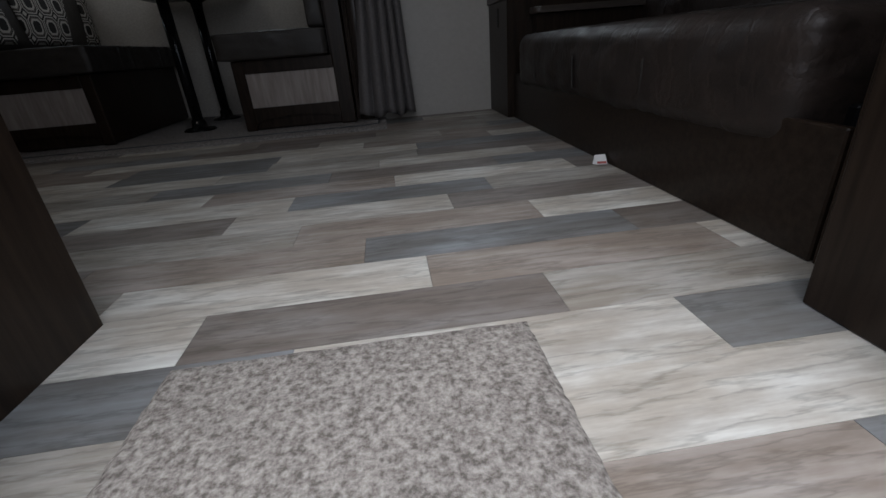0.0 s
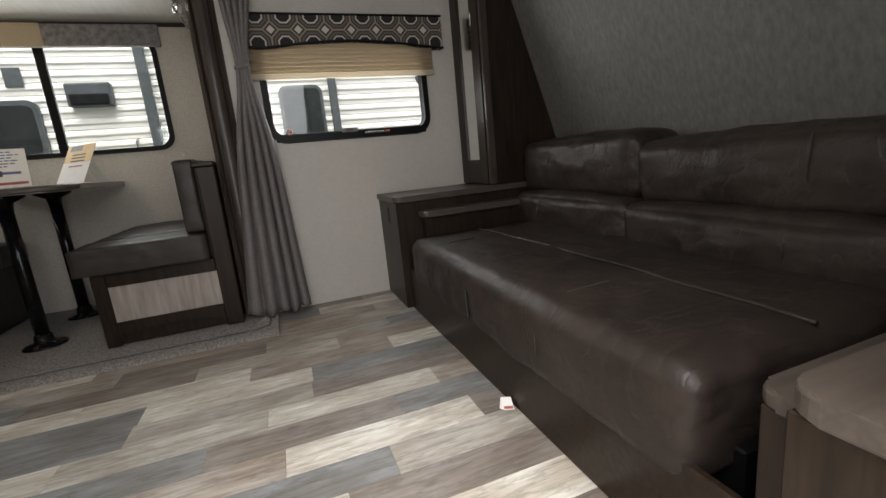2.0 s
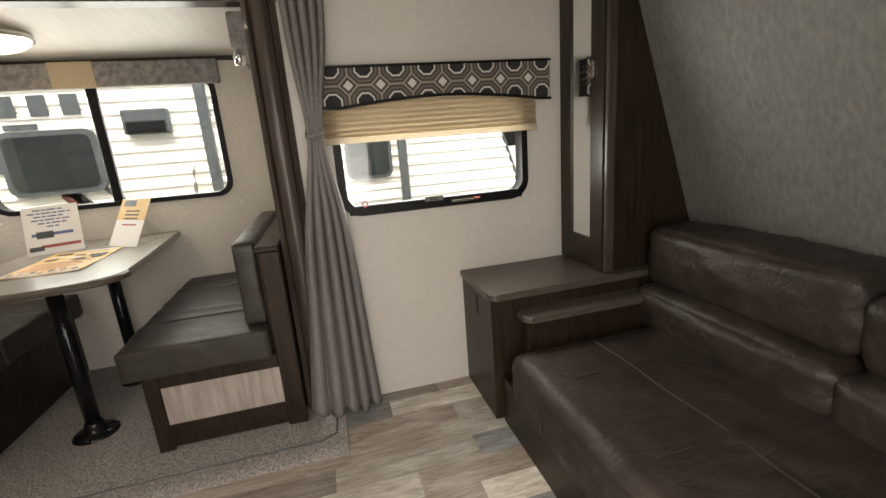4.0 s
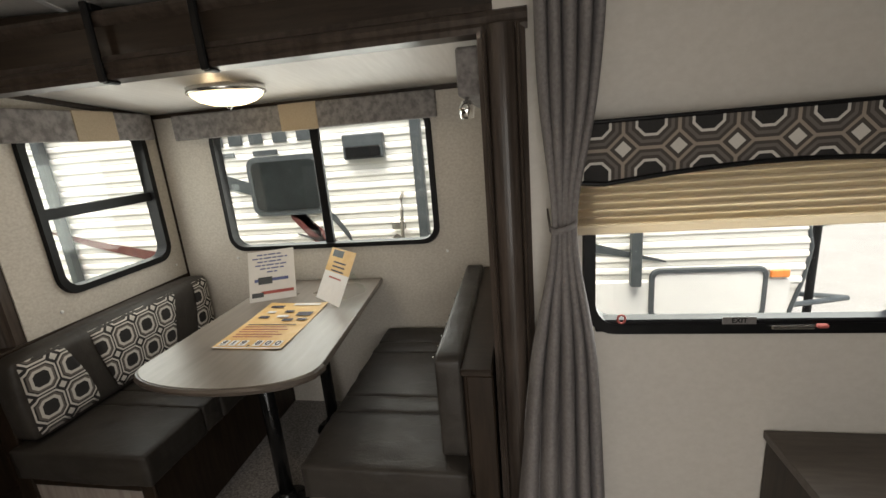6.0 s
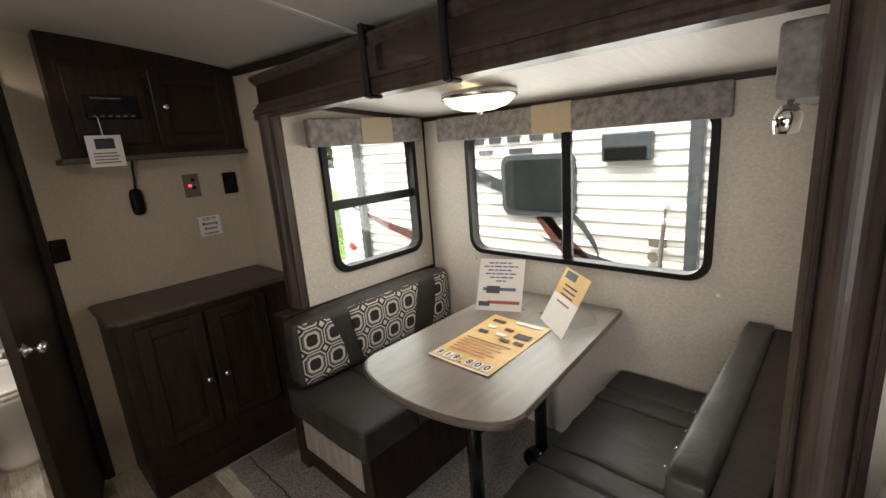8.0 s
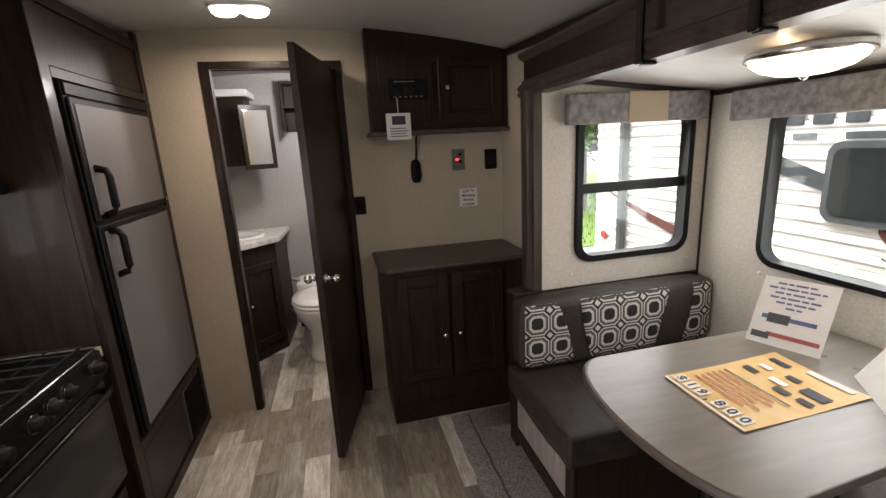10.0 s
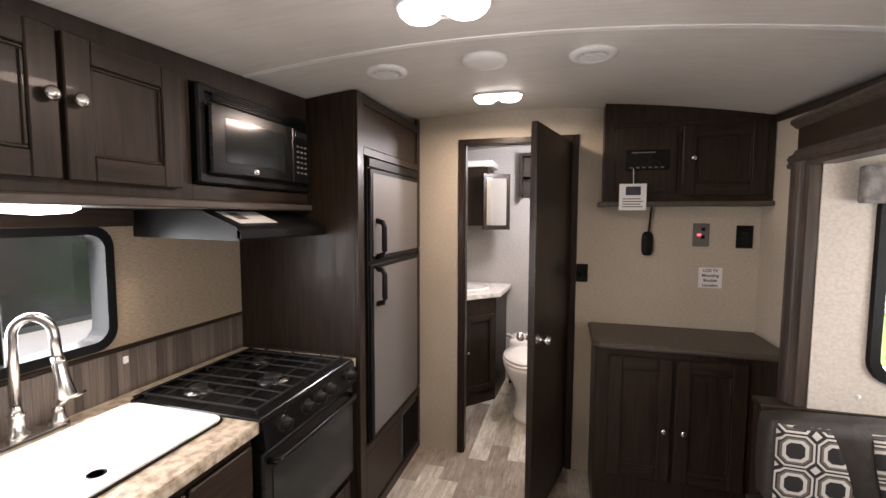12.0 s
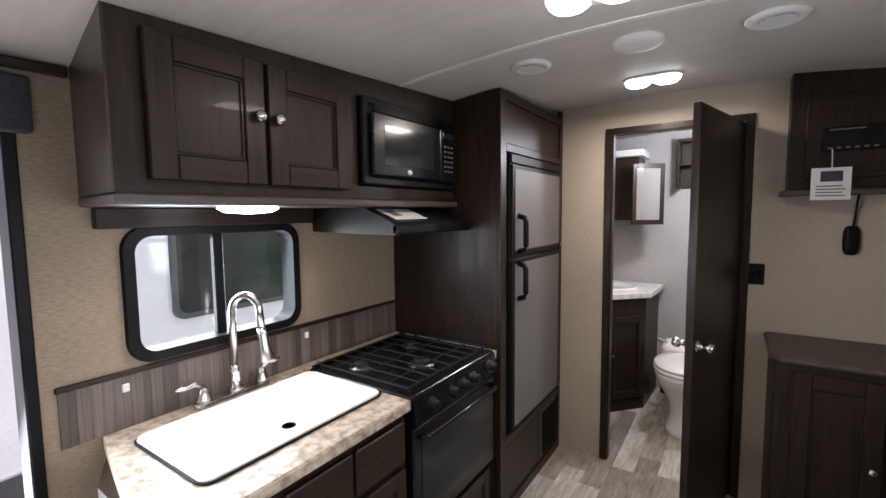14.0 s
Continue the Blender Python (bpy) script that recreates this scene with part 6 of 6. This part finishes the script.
part("jack_post", rod(B(), (5.05, 5.15, -0.60), (5.05, 5.15, 0.42), 0.032, seg=12), BLACK, nb, "black tongue jack")
part("jack_foot", lathe(B(), (5.05, 5.15, -0.70), [(0.09, 0), (0.09, 0.015), (0.035, 0.03), (0.03, 0.11)], 16), SIDEGREY, nb)
part("jack_crank", sweep(B(), [(5.05, 5.15, 0.42), (5.05, 5.02, 0.45), (5.05, 5.0, 0.52)], 0.012, 8), NICKEL, nb)
part("cable", sweep(B(), [(4.30, 4.05, 0.30), (4.26, 4.1, 0.10), (4.18, 4.2, 0.02), (4.30, 4.5, -0.12), (4.6, 4.9, -0.18)], 0.009, 6), BLACK, nb)
part("skirt", box(-1.48, 4.235, 4.0, 4.015, 0.06, 0.36, bev=0.003), WHITE, nb)
part("lower_band", box(-1.48, 4.11, 3.995, 4.014, -0.25, 0.055, bev=0.003), SIDEGREY, nb)
nw = part("window", slab(B(), rounded(0.68, 1.245, 0.945, 1.365, 0.07), "Y", 3.975, 4.01), SIDEGREY, nb)
sub("pane", slab(B(), rounded(0.715, 1.21, 0.985, 1.33, 0.05), "Y", 3.968, 3.9745), DARKGLASS, nw)
dw = part("window", slab(B(), rounded(2.86, 3.22, 0.85, 1.40, 0.07), "Y", 3.978, 4.01), SIDEGREY, nb)
sub("pane", slab(B(), rounded(2.885, 3.195, 0.875, 1.375, 0.05), "Y", 3.972, 3.9775), DARKGLASS, dw)
vt = part("vent_box", box(1.43, 1.71, 3.94, 4.01, 1.30, 1.465, bev=0.012, seg=3), SIDEGREY, nb, "dark plastic range vent")
sub("flap", box(1.45, 1.69, 3.932, 3.94, 1.31, 1.385, bev=0.006), BLACK, vt)
for x in (1.935, 3.305, -1.0):
    part("awning_arm", box(x - 0.033, x + 0.033, 3.93, 3.99, 0.35, 2.1, bev=0.006), SIDEGREY, nb, "dark awning arm")
part("grab_handle", sweep(B(), [(1.80, 3.99, 1.05), (1.80, 3.94, 1.03), (1.795, 3.93, 0.95), (1.785, 3.93, 0.78), (1.78, 3.94, 0.68), (1.78, 3.99, 0.66)], 0.013, 10), NICKEL, nb)
part("lock_plate", box(1.70, 1.80, 3.975, 3.99, 0.80, 0.86, bev=0.005), NICKEL, nb)
part("lock_plate", lathe(B(), (1.73, 3.985, 0.74), [(0.03, 0), (0.03, -0.012), (0.001, -0.014)], 18, "Y"), NICKEL, nb)
hx = part("hatch_frame", ring(B(), 3.40, 4.10, 0.10, 0.455, 0.03, 0.06, "Y", 4.0, 3.975), SIDEGREY, nb)
sub("hatch_door", slab(B(), rounded(3.425, 4.075, 0.125, 0.43, 0.045), "Y", 3.985, 3.999), WHITE, hx)
part("marker_lamp", box(4.11, 4.22, 3.98, 3.9995, 0.375, 0.425, bev=0.006), AMBER, nb, "amber marker lamp")
part("tail_lamp", lathe(B(), (-1.30, 3.985, 0.50), [(0.04, 0.01), (0.04, -0.008), (0.001, -0.014)], 18, "Y"), REDLENS, nb, "red marker lamp")
# decals: swooshes and plain bars in place of the lettering
def swoosh(pts, widths, mat_):
    bm = B()
    prev = None
    for (x, z), w in zip(pts, widths):
        row = [bm.verts.new((x, 3.996, z + w)), bm.verts.new((x, 3.996, z - w))]
        if prev:
            bm.faces.new((prev[0], prev[1], row[1], row[0]))
        prev = row
    ob = part("decal", bm, mat_, nb)
    ob.modifiers.new("thick", "SOLIDIFY").thickness = 0.002
swoosh([(0.1, 1.27), (0.4, 1.24), (0.72, 1.13), (1.0, 0.97), (1.15, 0.80), (1.2, 0.66)], (0.05, 0.05, 0.045, 0.05, 0.04, 0.01), SIDEGREY)
swoosh([(0.95, 0.97), (1.05, 0.87), (1.15, 0.77), (1.3, 0.66), (1.42, 0.56)], (0.05, 0.075, 0.08, 0.06, 0.03), MAROON)
swoosh([(1.2, 0.98), (1.3, 0.88), (1.38, 0.76), (1.40, 0.68)], (0.02, 0.035, 0.03, 0.01), SIDEGREY)
swoosh([(0.98, 0.80), (1.3, 0.70), (1.7, 0.60), (2.4, 0.52), (3.0, 0.62), (3.5, 0.50)], (0.005, 0.022, 0.035, 0.04, 0.035, 0.005), SIDEGREY)
swoosh([(-1.3, 0.95), (-0.8, 0.80), (-0.2, 0.66), (0.5, 0.52), (1.0, 0.44)], (0.006, 0.03, 0.045, 0.04, 0.01), MAROON)
for k, x in enumerate((0.30, 0.47, 0.62, 0.78, 0.96, 1.14)):
    part("decal_bar", box(x - 0.052, x + 0.052, 3.992, 3.999, 1.455, 1.585, bev=0.002), SIDEGREY, nb)
for x0, x1 in ((0.47, 0.60), (0.74, 0.93)):
    part("decal_bar", box(x0, x1, 3.992, 3.999, 1.375, 1.41, bev=0.002), SIDEGREY, nb)
nb2 = thing("travel_trailer", (1.0, -3.2, -0.7), "white camper with dark tinted windows parked opposite", "trailer")
part("body", box(-4.0, 2.9, -4.8, -2.6, -0.35, 2.3, bev=0.03), WHITE, nb2)
n2 = part("window", slab(B(), rounded(-1.2, 0.76, 0.53, 1.62, 0.10), "Y", -2.598, -2.570), SIDEGREY, nb2)
sub("pane", slab(B(), rounded(-1.15, 0.71, 0.58, 1.57, 0.08), "Y", -2.5695, -2.562), DARKGLASS, n2)

# a lawn strip and a tree beyond
lawn = B()
bx(lawn, -22, -5.2, -8, 30, -0.70, -0.685, 0)
rnd = random.Random(4)
for k in range(4000):
    x, y = rnd.uniform(-16, -5.2), rnd.uniform(0, 12)
    a = rnd.uniform(0, 6.28)
    hgt, w = rnd.uniform(0.05, 0.14), 0.02
    v = [lawn.verts.new((x + w * math.cos(a), y + w * math.sin(a), -0.69)), lawn.verts.new((x - w * math.cos(a), y - w * math.sin(a), -0.69)), lawn.verts.new((x + 0.04 * math.sin(a), y, -0.69 + hgt))]
    lawn.faces.new(v)
single("lawn", lawn, GRASS, "sunlit green lawn strip", "grass", kind="stuff")
def tree(x, y, hgt, seed):
    rnd = random.Random(seed)
    t = thing("tree", (x, y, -0.7), "leafy green tree beyond the lot", "tree", "trees")
    bm = B()
    sweep(bm, [(x, y, -0.7), (x + 0.05, y, hgt * 0.3), (x, y + 0.1, hgt * 0.7)], [0.2, 0.14, 0.06], 10)
    for k in range(7):
        a = rnd.uniform(0, 6.28)
        z = hgt * rnd.uniform(0.2, 0.6)
        sweep(bm, [(x, y, z), (x + 0.8 * math.cos(a), y + 0.8 * math.sin(a), z + 0.5), (x + 1.5 * math.cos(a), y + 1.5 * math.sin(a), z + 0.9)], [0.06, 0.04, 0.015], 7)
    part("trunk", bm, BARK, t)
    V, F = [], []
    clumps = [(x + rnd.uniform(-1.8, 1.8), y + rnd.uniform(-1.8, 1.8), hgt * rnd.uniform(0.25, 0.95)) for _ in range(34)]
    for c in clumps:
        for k in range(150):
            d = Vector((rnd.gauss(0, 1), rnd.gauss(0, 1), rnd.gauss(0, 1))).normalized() * rnd.uniform(0.2, 0.75)
            p = Vector(c) + d
            a, b = Vector((rnd.gauss(0, 1), rnd.gauss(0, 1), rnd.gauss(0, 1))).normalized() * 0.10, Vector((rnd.gauss(0, 1), rnd.gauss(0, 1), rnd.gauss(0, 1))).normalized() * 0.06
            i = len(V)
            V += [p - a, p + b, p + a, p - b]
            F.append((i, i + 1, i + 2, i + 3))
    me = bpy.data.meshes.new("crown")
    me.from_pydata([tuple(v) for v in V], [], F)
    me.materials.append(LEAF)
    cr = new("crown", me)
    cr.parent, cr.matrix_parent_inverse = t, Matrix.Translation(t.location).inverted()
for x, y, hgt, s in ((-9.5, 8.6, 5.5, 1), (-12.5, 11.5, 6.5, 2), (-10.0, 13.5, 5.0, 3), (-14, 7.6, 6, 5)):
    tree(x, y, hgt, s)

# ---- weathered slats of the backsplash ----
slat_rnd, slat_meshes, x = random.Random(5), {}, 0.825
while x < 2.195:
    w = min(slat_rnd.choice((0.018, 0.026, 0.034, 0.044)), 2.203 - x)
    key = round(w, 4)
    if key not in slat_meshes:
        slat_meshes[key] = mesh_of("slat", box(0.0003, w - 0.0003, 0.0023, 0.0050, 0.831, 0.985, bev=0), SPLASH)
    p = new("slat", slat_meshes[key])
    p.parent, p.matrix_parent_inverse = bsp, Matrix.Translation(bsp.location).inverted()
    p.location = (x, 0, 0)
    x += w

# ---- floor planks, last ----
# by rows from the entry wall on: one end joint, and the tones of four planks from the one before it on
ROWS = {-3: (2.750, "GPGP"), -2: (2.498, "SPSG"), -1: (2.350, "PTGP"), 0: (2.691, "PKPT"), 1: (2.580, "KSTG"), 2: (2.434, "GKPT"), 3: (2.260, "TPTK"), 4: (2.380, "PSGP"),
        5: (2.650, "KPTS"), 6: (2.455, "STSG"), 7: (2.087, "PGPK"), 8: (2.222, "SGTP"), 9: (2.748, "PSKT"), 10: (2.540, "PKPS"), 11: (2.350, "TGKP"),
        12: (2.070, "GTGS"), 13: (3.001, "KGTP"), 16: (3.066, "TKGP")}


def planks():
    rnd = random.Random(11)
    W, LEN = 0.1147, 0.518
    meshes = {}
    def mesh(l, w, tone):
        key = (round(l, 3), round(w, 3), tone)
        if key not in meshes:
            bm = box(0, l, 0, w, -0.0035, 0, bev=0)
            for v in bm.verts:
                if v.co.z > -0.001:
                    v.co.x += 0.0004 if v.co.x < l / 2 else -0.0004
                    v.co.y += 0.0004 if v.co.y < w / 2 else -0.0004
            meshes[key] = mesh_of("plank", bm, PLANKS[tone])
        return meshes[key]
    for row in range(-4, 18):
        y = 0.371 + row * W
        lo, hi = max(y, -0.058), min(y + W, 2.42)
        if hi - lo < 0.01:
            continue
        joint, tones = ROWS.get(row, (rnd.uniform(2.3, 2.8), ""))
        before, last = math.ceil((joint + 1.30) / LEN), ""
        for k in range(-before, 5):
            x = joint + k * LEN
            a, b = max(x, -1.30), min(x + LEN, 3.34)
            pick = rnd.choice([c for c in ("PPGGSTKK" if x > 1.2 else "PPGKKTGS") if c != last])
            tone = tones[k + 1] if tones and 0 <= k + 1 < 4 else pick
            last = tone
            if b - a > 0.03:
                p = new("plank", mesh(b - a, hi - lo, tone))
                p.location = (a, lo, 0)
                p.parent = floor
planks()
